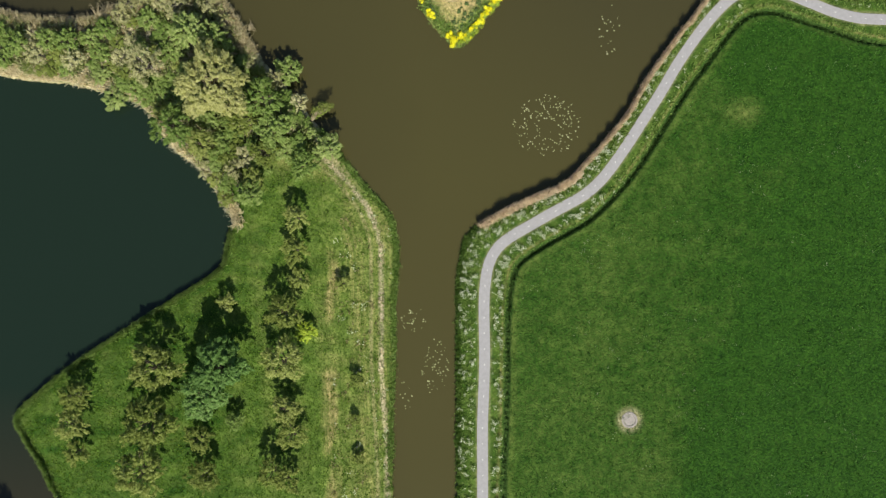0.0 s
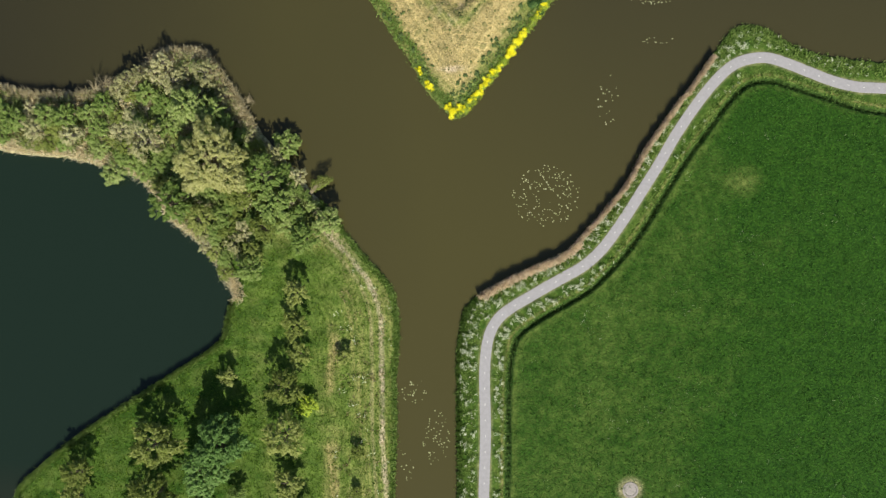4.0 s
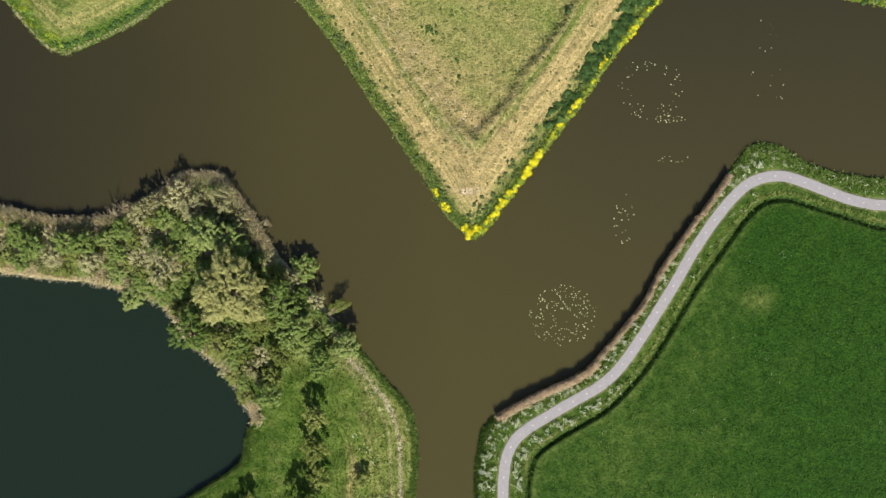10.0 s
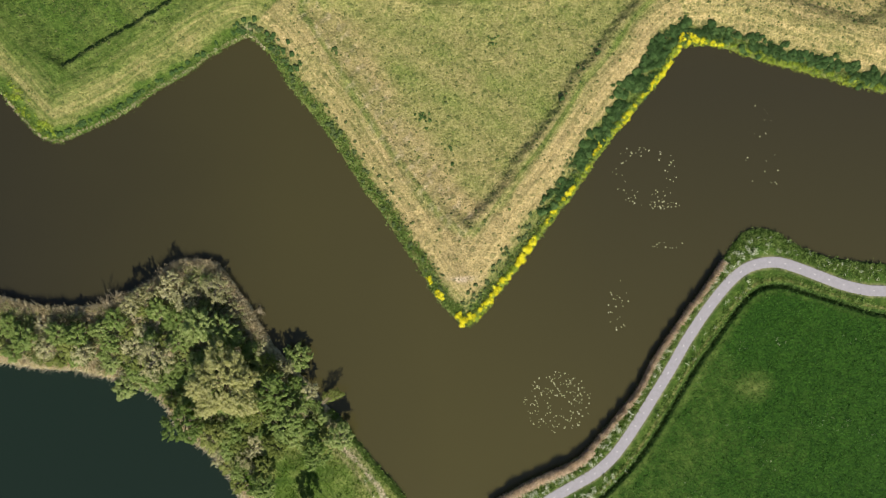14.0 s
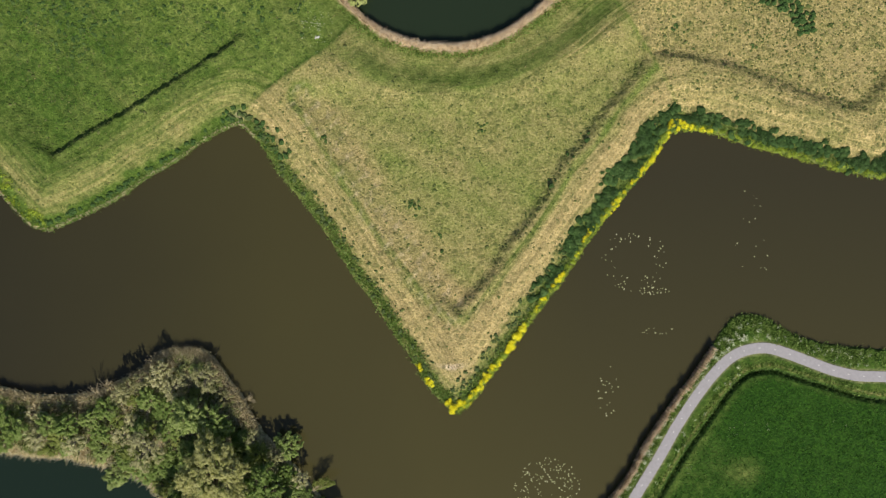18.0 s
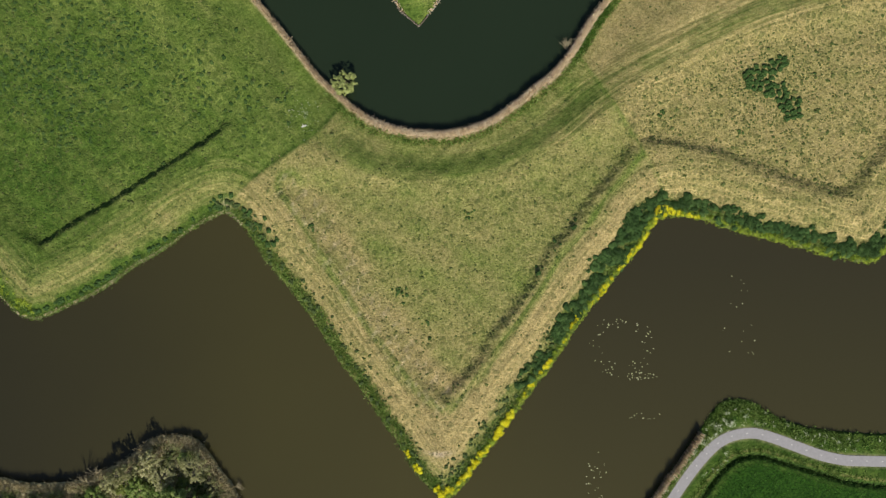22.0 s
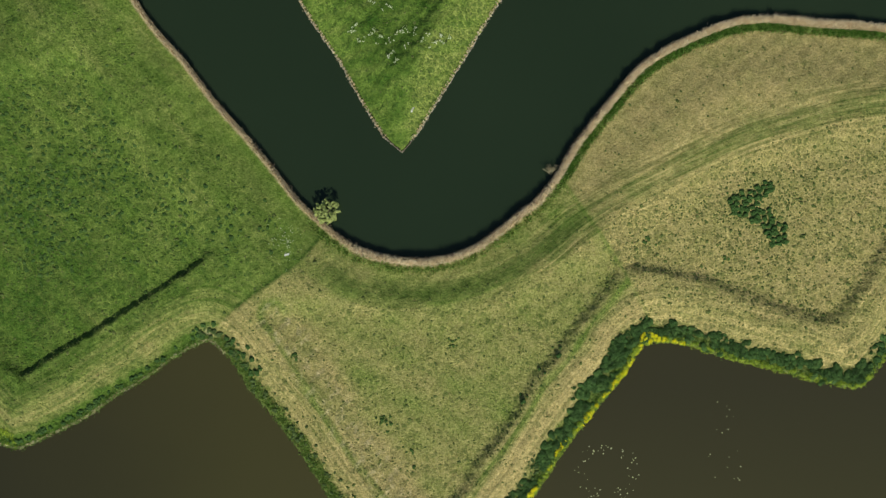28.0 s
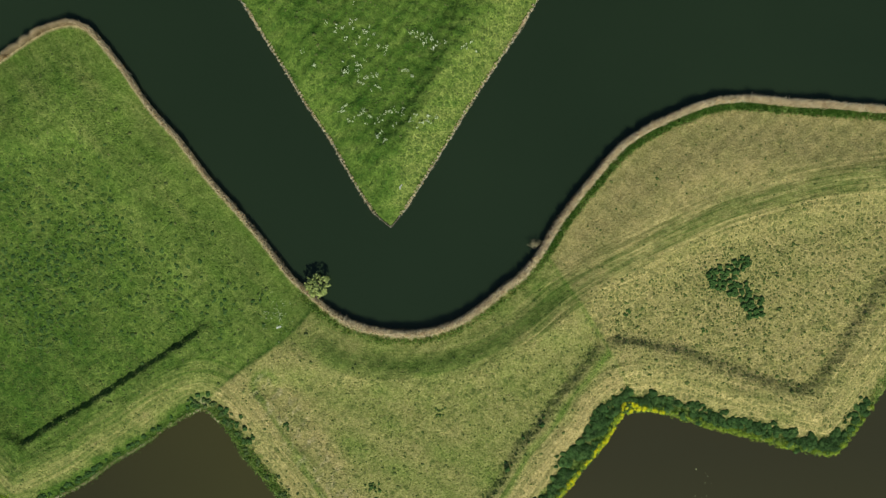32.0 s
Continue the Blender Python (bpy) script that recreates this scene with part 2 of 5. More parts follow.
TURF = ground_material()
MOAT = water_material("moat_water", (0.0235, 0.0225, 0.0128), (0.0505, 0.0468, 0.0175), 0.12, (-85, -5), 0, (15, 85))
POND = water_material("pond_water", (0.0092, 0.0188, 0.0120), (0.023, 0.023, 0.014), 0.12, (-24, -46), 1)
INNER = water_material("inner_moat_water", (0.0120, 0.0215, 0.0112), (0.0185, 0.0310, 0.0160), 0.12)
ASPHALT = plain_material("pale_asphalt", (0.235, 0.235, 0.24), (0.32, 0.32, 0.328), 1.5, 0.85, 0.01)
PAINT = plain_material("road_paint", (0.48, 0.48, 0.47), (0.62, 0.62, 0.60), 6.0, 0.6)
CONCRETE = plain_material("old_concrete", (0.22, 0.205, 0.185), (0.36, 0.335, 0.31), 2.5, 0.9, 0.03)
STONE = plain_material("grey_stone", (0.20, 0.185, 0.15), (0.42, 0.385, 0.31), 3.0, 0.9, 0.05)
BARK = plain_material("bark", (0.09, 0.07, 0.05), (0.24, 0.20, 0.15), 4.0, 0.9, 0.05)
GREY_TWIG = plain_material("grey_twigs", (0.13, 0.115, 0.10), (0.30, 0.27, 0.23), 4.0, 0.9, 0.02)
PALE_BARK = plain_material("pale_dead_wood", (0.16, 0.14, 0.08), (0.34, 0.30, 0.19), 4.0, 0.9, 0.03)
LEAF_WILLOW = leaf_material("willow_leaves", (0.216, 0.2484, 0.0648), (0.3888, 0.4104, 0.1404), (0.5832, 0.5832, 0.27), 0.45)
LEAF_FRESH = leaf_material("fresh_leaves", (0.118, 0.205, 0.038), (0.240, 0.340, 0.084), (0.405, 0.485, 0.180), 0.45)
LEAF_OLIVE = leaf_material("olive_leaves", (0.125, 0.172, 0.030), (0.240, 0.300, 0.064), (0.420, 0.465, 0.155), 0.45)
LEAF_GREY = leaf_material("grey_green_twigs", (0.25, 0.26, 0.115), (0.43, 0.435, 0.21), (0.66, 0.645, 0.38), 0.45)
LEAF_SILVER = leaf_material("silvery_willow_leaves", (0.26, 0.325, 0.1014), (0.442, 0.507, 0.1775), (0.676, 0.728, 0.3042), 0.35)
LEAF_LIME = leaf_material("lime_leaves", (0.15, 0.25, 0.015), (0.30, 0.41, 0.03), (0.50, 0.58, 0.08))
LEAF_DARK = leaf_material("bramble_leaves", (0.014, 0.042, 0.008), (0.040, 0.095, 0.018), (0.11, 0.20, 0.045))
LEAF_HERB = leaf_material("bank_herbs", (0.085, 0.165, 0.028), (0.17, 0.28, 0.055), (0.32, 0.43, 0.13), 0.35)
REED = leaf_material("dry_reed", (0.43, 0.335, 0.205), (0.72, 0.595, 0.405), (0.92, 0.83, 0.63), 0.4)
FLAT_REED = leaf_material("flattened_reed", (0.37, 0.325, 0.18), (0.66, 0.59, 0.37), (0.88, 0.82, 0.60), 0.4)
STRAW = leaf_material("straw_blades", (0.250, 0.212, 0.090), (0.340, 0.295, 0.140), (0.42, 0.375, 0.20), 0.35)
BLADE_LUSH = leaf_material("meadow_blades", (0.020, 0.090, 0.010), (0.050, 0.150, 0.021), (0.14, 0.275, 0.058), 0.35)
BLADE_GREEN = leaf_material("grass_blades", (0.075, 0.142, 0.019), (0.130, 0.212, 0.034), (0.22, 0.305, 0.07), 0.35)
LEAF_UNDER = leaf_material("undergrowth_leaves", (0.085, 0.135, 0.030), (0.185, 0.250, 0.065), (0.35, 0.40, 0.16), 0.4)
NETTLE = leaf_material("nettle_leaves", (0.0144, 0.04, 0.0064), (0.036, 0.08, 0.0144), (0.08, 0.144, 0.032), 0.3)
WHITE_FLOWER = leaf_material("white_umbels", (0.352, 0.44, 0.22), (0.528, 0.594, 0.396), (0.77, 0.803, 0.66), 0.2)
YELLOW_FLOWER = leaf_material("yellow_flowers", (0.62, 0.58, 0.008), (0.82, 0.78, 0.015), (0.90, 0.88, 0.06), 0.15)
PAD = leaf_material("lily_pads", (0.20, 0.23, 0.09), (0.36, 0.38, 0.20), (0.55, 0.56, 0.38), 0.0, 0.35)

CUSHION_DARK = cushion_material("bramble_skin", (0.020, 0.056, 0.013), (0.052, 0.115, 0.027), (0.12, 0.20, 0.055))
CUSHION_GREEN = cushion_material("nettle_skin", (0.024, 0.064, 0.012), (0.052, 0.105, 0.022), (0.11, 0.18, 0.045))
CUSHION_TURF = cushion_material("hummock_skin", (0.052, 0.088, 0.020), (0.100, 0.138, 0.036), (0.19, 0.215, 0.070))

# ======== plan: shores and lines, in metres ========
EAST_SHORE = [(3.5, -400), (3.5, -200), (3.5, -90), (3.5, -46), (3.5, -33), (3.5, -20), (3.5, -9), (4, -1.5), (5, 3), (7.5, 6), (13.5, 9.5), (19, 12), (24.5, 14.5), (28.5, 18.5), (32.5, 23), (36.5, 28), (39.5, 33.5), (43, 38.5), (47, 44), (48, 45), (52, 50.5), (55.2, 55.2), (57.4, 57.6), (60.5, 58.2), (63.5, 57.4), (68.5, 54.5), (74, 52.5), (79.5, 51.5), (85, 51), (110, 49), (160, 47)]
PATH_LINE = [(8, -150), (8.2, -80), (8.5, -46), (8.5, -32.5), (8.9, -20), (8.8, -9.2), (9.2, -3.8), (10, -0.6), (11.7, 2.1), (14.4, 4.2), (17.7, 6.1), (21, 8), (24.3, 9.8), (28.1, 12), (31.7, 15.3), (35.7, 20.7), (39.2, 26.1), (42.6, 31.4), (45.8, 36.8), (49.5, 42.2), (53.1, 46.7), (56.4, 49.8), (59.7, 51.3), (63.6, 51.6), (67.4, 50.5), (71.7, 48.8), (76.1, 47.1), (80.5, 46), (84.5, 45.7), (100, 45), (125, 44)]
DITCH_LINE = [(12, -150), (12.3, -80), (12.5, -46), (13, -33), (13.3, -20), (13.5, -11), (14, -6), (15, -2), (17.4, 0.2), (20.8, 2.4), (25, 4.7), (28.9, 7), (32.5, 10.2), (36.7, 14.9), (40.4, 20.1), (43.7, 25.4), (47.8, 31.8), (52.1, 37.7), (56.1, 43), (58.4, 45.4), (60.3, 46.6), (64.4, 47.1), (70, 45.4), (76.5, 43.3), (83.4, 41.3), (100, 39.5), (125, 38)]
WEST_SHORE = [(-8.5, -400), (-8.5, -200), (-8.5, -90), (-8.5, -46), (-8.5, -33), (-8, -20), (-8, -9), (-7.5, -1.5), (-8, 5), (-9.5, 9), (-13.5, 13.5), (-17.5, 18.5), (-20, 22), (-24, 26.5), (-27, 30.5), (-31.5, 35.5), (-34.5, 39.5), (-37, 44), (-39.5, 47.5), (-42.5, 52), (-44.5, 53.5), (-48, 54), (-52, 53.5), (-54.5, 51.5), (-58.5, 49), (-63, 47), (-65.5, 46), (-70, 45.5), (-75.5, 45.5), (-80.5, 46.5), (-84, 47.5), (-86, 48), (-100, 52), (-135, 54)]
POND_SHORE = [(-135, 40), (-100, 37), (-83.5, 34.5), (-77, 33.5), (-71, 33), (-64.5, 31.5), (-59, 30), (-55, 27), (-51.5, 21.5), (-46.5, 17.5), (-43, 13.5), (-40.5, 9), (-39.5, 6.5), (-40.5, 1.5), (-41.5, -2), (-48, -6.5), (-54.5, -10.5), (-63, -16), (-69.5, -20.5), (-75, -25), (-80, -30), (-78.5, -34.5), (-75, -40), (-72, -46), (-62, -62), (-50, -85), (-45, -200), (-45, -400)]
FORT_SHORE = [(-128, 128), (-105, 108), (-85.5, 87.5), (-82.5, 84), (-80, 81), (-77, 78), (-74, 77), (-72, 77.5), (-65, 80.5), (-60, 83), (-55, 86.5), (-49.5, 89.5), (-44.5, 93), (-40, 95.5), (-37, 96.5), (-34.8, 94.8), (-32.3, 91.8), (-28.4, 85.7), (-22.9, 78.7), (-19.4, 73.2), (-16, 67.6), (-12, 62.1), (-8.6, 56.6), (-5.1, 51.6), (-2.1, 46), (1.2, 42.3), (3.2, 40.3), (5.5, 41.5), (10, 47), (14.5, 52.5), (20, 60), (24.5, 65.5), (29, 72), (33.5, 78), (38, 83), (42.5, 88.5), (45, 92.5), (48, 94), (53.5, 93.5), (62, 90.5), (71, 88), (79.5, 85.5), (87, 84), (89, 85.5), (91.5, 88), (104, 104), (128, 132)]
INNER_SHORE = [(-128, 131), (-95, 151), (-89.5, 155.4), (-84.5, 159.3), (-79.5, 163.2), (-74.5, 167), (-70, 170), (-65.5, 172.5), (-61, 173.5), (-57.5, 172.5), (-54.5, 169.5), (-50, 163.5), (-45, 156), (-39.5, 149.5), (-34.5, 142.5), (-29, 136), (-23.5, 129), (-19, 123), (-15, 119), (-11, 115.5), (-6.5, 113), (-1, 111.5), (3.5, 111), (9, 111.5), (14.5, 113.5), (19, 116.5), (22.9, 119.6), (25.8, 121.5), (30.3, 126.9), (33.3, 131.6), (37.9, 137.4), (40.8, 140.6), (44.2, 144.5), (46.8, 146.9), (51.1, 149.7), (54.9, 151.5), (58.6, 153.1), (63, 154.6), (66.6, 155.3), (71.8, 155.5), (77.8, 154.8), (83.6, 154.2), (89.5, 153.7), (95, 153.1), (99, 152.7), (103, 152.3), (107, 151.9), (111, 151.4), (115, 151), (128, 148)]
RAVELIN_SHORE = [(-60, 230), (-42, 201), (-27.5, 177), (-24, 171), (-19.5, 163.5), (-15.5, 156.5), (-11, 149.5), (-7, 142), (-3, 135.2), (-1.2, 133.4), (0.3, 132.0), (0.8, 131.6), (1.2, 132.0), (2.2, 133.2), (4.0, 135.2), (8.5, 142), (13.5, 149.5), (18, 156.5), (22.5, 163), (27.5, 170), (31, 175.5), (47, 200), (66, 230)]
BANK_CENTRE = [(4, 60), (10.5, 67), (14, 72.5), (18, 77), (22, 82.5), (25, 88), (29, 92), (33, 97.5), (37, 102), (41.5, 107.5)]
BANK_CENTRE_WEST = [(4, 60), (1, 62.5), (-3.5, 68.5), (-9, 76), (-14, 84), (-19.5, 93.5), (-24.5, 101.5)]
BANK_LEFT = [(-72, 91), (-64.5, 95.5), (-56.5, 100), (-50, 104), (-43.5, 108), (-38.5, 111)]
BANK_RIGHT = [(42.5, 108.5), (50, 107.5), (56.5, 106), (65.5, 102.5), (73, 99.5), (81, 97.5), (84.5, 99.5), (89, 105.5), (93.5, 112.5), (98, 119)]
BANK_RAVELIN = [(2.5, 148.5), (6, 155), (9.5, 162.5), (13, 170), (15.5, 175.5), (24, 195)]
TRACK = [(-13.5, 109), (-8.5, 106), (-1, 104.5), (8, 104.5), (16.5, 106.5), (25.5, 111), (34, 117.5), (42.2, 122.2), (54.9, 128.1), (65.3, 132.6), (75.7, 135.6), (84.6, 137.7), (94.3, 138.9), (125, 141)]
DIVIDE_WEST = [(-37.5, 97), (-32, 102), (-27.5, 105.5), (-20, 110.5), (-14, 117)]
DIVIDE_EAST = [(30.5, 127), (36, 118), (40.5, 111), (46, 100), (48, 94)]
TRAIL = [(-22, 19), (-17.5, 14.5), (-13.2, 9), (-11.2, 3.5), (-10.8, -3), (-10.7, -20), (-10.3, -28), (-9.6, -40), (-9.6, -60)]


def smooth(points, step=1.2):
    """A curve through the points, sampled about every step metres."""
    p = np.array(points, float)
    q = np.vstack([2 * p[0] - p[1], p, 2 * p[-1] - p[-2]])
    out = []
    for i in range(1, len(q) - 2):
        a, b, c, d = q[i - 1:i + 3]
        n = int(np.clip(np.linalg.norm(c - b) / step, 1, 12))
        for k in range(n):
            t = k / n
            s = 0.5 * ((2 * b) + (c - a) * t + (2 * a - 5 * b + 4 * c - d) * t * t + (3 * b - a - 3 * c + d) * t ** 3)
            out.append(s)
    out.append(p[-1])
    return np.array(out)


REACH, CELL = 17.0, 12.0


def cells(P):
    """The points grouped by square cells: index arrays and the cells' centres."""
    k = np.floor(P / CELL).astype(np.int64)
    key = k[:, 0] * 100003 + k[:, 1]
    order = np.argsort(key, kind="stable")
    cut = np.r_[0, np.where(np.diff(key[order]))[0] + 1, len(P)]
    return [(order[a:b], (k[order[a]] + 0.5) * CELL) for a, b in zip(cut[:-1], cut[1:]) if b > a]


def line_distance(P, line, groups=None):
    """Distance to a line, true up to REACH and cut off there."""
    best = np.full(len(P), REACH)
    a, ab = line[:-1], np.diff(line, axis=0)
    ll = np.maximum((ab ** 2).sum(1), 1e-9)
    for idx, c in groups or cells(P):
        t = np.clip(((c - a) * ab).sum(1) / ll, 0, 1)
        near = np.hypot(*(a + ab * t[:, None] - c).T) < REACH + CELL * 0.71
        if not near.any():
            continue
        x, y = P[idx, 0], P[idx, 1]
        d2 = np.full(len(idx), REACH ** 2)
        for (ax, ay), (dx, dy), q in zip(a[near], ab[near], ll[near]):
            u, v = x - ax, y - ay
            t = np.clip((u * dx + v * dy) / q, 0, 1)
            np.minimum(d2, (u - t * dx) ** 2 + (v - t * dy) ** 2, out=d2)
        best[idx] = np.sqrt(d2)
    return best


def inside(P, ring):
    res = np.zeros(len(P), bool)
    x, y = P[:, 0], P[:, 1]
    ok = (y >= ring[:, 1].min()) & (y <= ring[:, 1].max()) & (x <= ring[:, 0].max()) & (x >= ring[:, 0].min())
    order = np.where(ok)[0]
    order = order[np.argsort(y[order], kind="stable")]
    xs, ys, r = x[order], y[order], np.zeros(len(order), bool)
    for a, b in zip(ring, np.roll(ring, -1, axis=0)):
        if a[1] == b[1]:
            continue
        lo, hi = np.searchsorted(ys, [min(a[1], b[1]), max(a[1], b[1])])
        r[lo:hi] ^= xs[lo:hi] < (b[0] - a[0]) * (ys[lo:hi] - a[1]) / (b[1] - a[1]) + a[0]
    res[order] = r
    return res


def step(x, a, b):
    t = np.clip((x - a) / (b - a), 0, 1)
    return t * t * (3 - 2 * t)


def wobble(P, size, seed):
    """Cheap smooth noise in -1..1."""
    r = np.random.RandomState(seed)
    v = np.zeros(len(P))
    for k in range(6):
        a = r.uniform(0, math.tau)
        f = math.tau / size * r.uniform(0.6, 1.9)
        v += np.sin((P[:, 0] * math.cos(a) + P[:, 1] * math.sin(a)) * f + r.uniform(0, math.tau))
    return v / 3.2


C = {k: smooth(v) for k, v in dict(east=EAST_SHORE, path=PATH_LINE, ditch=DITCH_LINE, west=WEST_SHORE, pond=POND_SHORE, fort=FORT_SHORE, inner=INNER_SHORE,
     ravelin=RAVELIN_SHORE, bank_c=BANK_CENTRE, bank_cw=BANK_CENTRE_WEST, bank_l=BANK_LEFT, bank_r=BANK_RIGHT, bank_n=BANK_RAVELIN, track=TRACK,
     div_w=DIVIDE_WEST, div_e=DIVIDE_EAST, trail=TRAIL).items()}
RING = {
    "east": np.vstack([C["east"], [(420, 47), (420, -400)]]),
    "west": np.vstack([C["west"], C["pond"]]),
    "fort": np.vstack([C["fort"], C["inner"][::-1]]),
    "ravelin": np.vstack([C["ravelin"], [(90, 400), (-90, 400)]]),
    # unseen bank, added under the trees that shade the pond's corner
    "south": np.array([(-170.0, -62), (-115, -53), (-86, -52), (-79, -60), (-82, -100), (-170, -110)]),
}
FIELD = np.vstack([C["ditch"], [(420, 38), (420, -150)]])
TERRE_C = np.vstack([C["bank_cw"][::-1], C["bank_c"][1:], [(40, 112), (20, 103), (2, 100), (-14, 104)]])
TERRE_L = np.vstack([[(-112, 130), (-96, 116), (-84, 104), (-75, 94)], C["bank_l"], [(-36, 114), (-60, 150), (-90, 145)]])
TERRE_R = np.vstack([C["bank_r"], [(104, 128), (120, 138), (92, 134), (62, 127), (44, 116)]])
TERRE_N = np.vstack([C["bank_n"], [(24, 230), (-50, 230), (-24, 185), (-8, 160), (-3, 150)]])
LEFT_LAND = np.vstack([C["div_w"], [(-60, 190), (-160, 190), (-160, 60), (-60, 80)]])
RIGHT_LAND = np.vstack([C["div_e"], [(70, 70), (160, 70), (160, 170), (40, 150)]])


def land(P):
    """Height and land cover of the ground at points P."""
    n = len(P)
    sd = {}
    for k, ring in RING.items():
        d = line_distance(P, np.vstack([ring, ring[:1]]))
        sd[k] = np.where(inside(P, ring), d, -d)
    far = np.maximum(np.maximum(P[:, 0] - 175, -165 - P[:, 0]), np.maximum(P[:, 1] - 255, -165 - P[:, 1]))
    shore = np.maximum.reduce([*sd.values(), far])
    rough = wobble(P, 1.1, 5) * 0.10 + wobble(P, 3.0, 6) * 0.12
    shore = shore + rough * step(np.abs(shore), 3.0, 0.0)
    h = -1.3 + 1.75 * step(shore, -0.9, 0.55)
    lane, streak = np.zeros(n), np.zeros(n)
    dry, lush, bare, tuft = np.full(n, 0.25), np.full(n, 0.35), np.zeros(n), np.zeros(n)

    # meadow, verge, ditch and path bed
    e = sd["east"] > -1.5
    Q = P[e]
    dd, dp = line_distance(Q, C["ditch"]), line_distance(Q, C["path"])
    fld = inside(Q, FIELD)
    ds = sd["east"][e]
    hh = h[e] + 0.35 * step(ds, 0.5, 2.5)
    hh = hh + 0.10 * wobble(Q, 14, 7) * step(np.where(fld, dd, 0), 1, 6)
    hh -= 0.70 * np.exp(-(dd / 0.42) ** 4)
    w = step(dp, 2.2, 1.2)
    h[e] = hh * (1 - w) + 0.74 * w
    patch = np.exp(-(((Q[:, 0] - 58.5) / 3.6) ** 2 + ((Q[:, 1] - 28) / 2.6) ** 2))
    pit_edge = np.exp(-((np.hypot(Q[:, 0] - 36.5, Q[:, 1] + 31) - 1.7) / 0.7) ** 2)
    # lens fall-off painted in: lushness grows, so darkens, to the east and corners
    lush[e] = np.where(fld, 0.80 + 0.24 * step(Q[:, 0], 30, 80) + 0.16 * step(Q[:, 1], 20, -35) * step(Q[:, 0], 30, 75) + 0.08 * step(Q[:, 1], 15, 35) * step(Q[:, 0], 45, 60) + 0.05 * wobble(Q, 22, 8) + 0.03 * wobble(Q, 7, 28) - 0.52 * patch - 0.3 * pit_edge, 0.60 + 0.15 * wobble(Q, 4, 9))
    # the ditch's shade is painted in as deeper green along its bed
    lush[e] += 0.7 * step(dd, 0.8, 0.35) - 0.25 * np.where(fld, step(dd, 2.4, 0.9), 0)
    dry[e] = np.where(fld, 0.10 + 0.14 * patch, 0.04 + 0.1 * wobble(Q, 3, 10) + 0.65 * np.exp(-((dd - 1.2) / 0.25) ** 2))
    lush[e] -= np.where(fld, 0, 0.45 * np.exp(-((dd - 1.2) / 0.25) ** 2))
    bare[e] = 0.0 + 0.5 * pit_edge + 0.05 * step(dd, 0.9, 0.3) + 0.3 * step(dp, 1.5, 1.15)

    litter = step(ds, 1.0, 0.7) * step(Q[:, 0], 7, 9) * step(Q[:, 0], 54, 51) * step(Q[:, 1], 4, 6)
    lush[e] *= 1 - litter
    dry[e] += litter
    bare[e] += 0.8 * litter

    # wooded peninsula
    e = sd["west"] > -1.5
    Q = P[e]
    h[e] += 0.35 * step(sd["west"][e], 0.6, 5) + 0.12 * wobble(Q, 9, 11)
    neck = step(Q[:, 1], 10, 24)
    trail = step(line_distance(Q, C["trail"]) + 0.15 * wobble(Q, 2.5, 12), 0.62, 0.2) * (0.45 + 0.55 * step(wobble(Q, 7, 61), -0.5, 0.4))
    wheel = step(line_distance(Q + [1.9, 0], C["trail"]), 0.5, 0.15)
    worn = np.exp(-((Q[:, 0] + 20.3 + 0.6 * wobble(Q, 9, 13)) / 1.3) ** 2) * step(Q[:, 1], 4, -3) * step(wobble(Q, 9, 62), -0.4, 0.5)
    dry[e] = 0.05 + 0.10 * wobble(Q, 6, 14) + 0.55 * worn + 0.2 * wheel + neck * 0.35 + 0.17 * step(Q[:, 0], -24, -14)
    # westward term puts tree shade, along with lusher grass, into the turf's colour
    lush[e] = 0.40 + 0.20 * wobble(Q, 5, 15) + 0.26 * step(Q[:, 0], -30, -44) - 0.36 * step(Q[:, 0], -26, -15) - 0.3 * worn - 0.15 * wheel + 0.16 * step(sd["west"][e], 2.2, 0.5) * (1 - neck)
    litter = neck * step(sd["west"][e], 3.2, 2.0)
    lush[e] *= 1 - litter
    bare[e] = 1.4 * trail + 0.22 * wheel + 0.6 * litter
    lane[e] = line_distance(Q, C["trail"])
    streak[e] = 0.8 * step(Q[:, 0], -27, -22) * step(Q[:, 1], 12, 4)

    # bastions: outer slope, crest, bank down to the lower inside
    e = sd["fort"] > -1.5
    Q = P[e]
    ds = sd["fort"][e]
    do, di = line_distance(Q, C["fort"]), line_distance(Q, C["inner"])
    crest = step(do, 1.0, 9.0)
    hh = h[e] + 1.75 * crest * step(di, 3, 14) + 0.25 * step(di, 0.5, 4)
    low = np.zeros(len(Q))
    for ring, line, soft in ((TERRE_C, "bank_c", 2.5), (TERRE_L, "bank_l", 1.5), (TERRE_R, "bank_r", 3.0)):
        i = inside(Q, ring)
        d = line_distance(Q, np.vstack([ring, ring[:1]]))
        sg = np.where(i, d, -d)
        near = line_distance(Q, C[line])
        wide = soft + step(near, 0.5, 6) * 5.0
        low = np.maximum(low, step(sg + 0.18 * wobble(Q, 2.2, 16), -wide / 2, wide / 2))
    hh -= 1.3 * low * step(di, 3, 14)
    h[e] = hh + 0.07 * wobble(Q, 5, 17)
    lf, rt = inside(Q, LEFT_LAND), inside(Q, RIGHT_LAND)
    lf = step(np.where(lf, 1, -1) * line_distance(Q, C["div_w"]), -0.25, 0.25)
    rt = step(np.where(rt, 1, -1) * line_distance(Q, C["div_e"]), -0.25, 0.25)
    dt = line_distance(Q, C["track"])
    north = step(Q[:, 1] - 116 - (Q[:, 0] - 34) * 0.42, -1, 2) * step(Q[:, 0], 33, 38)
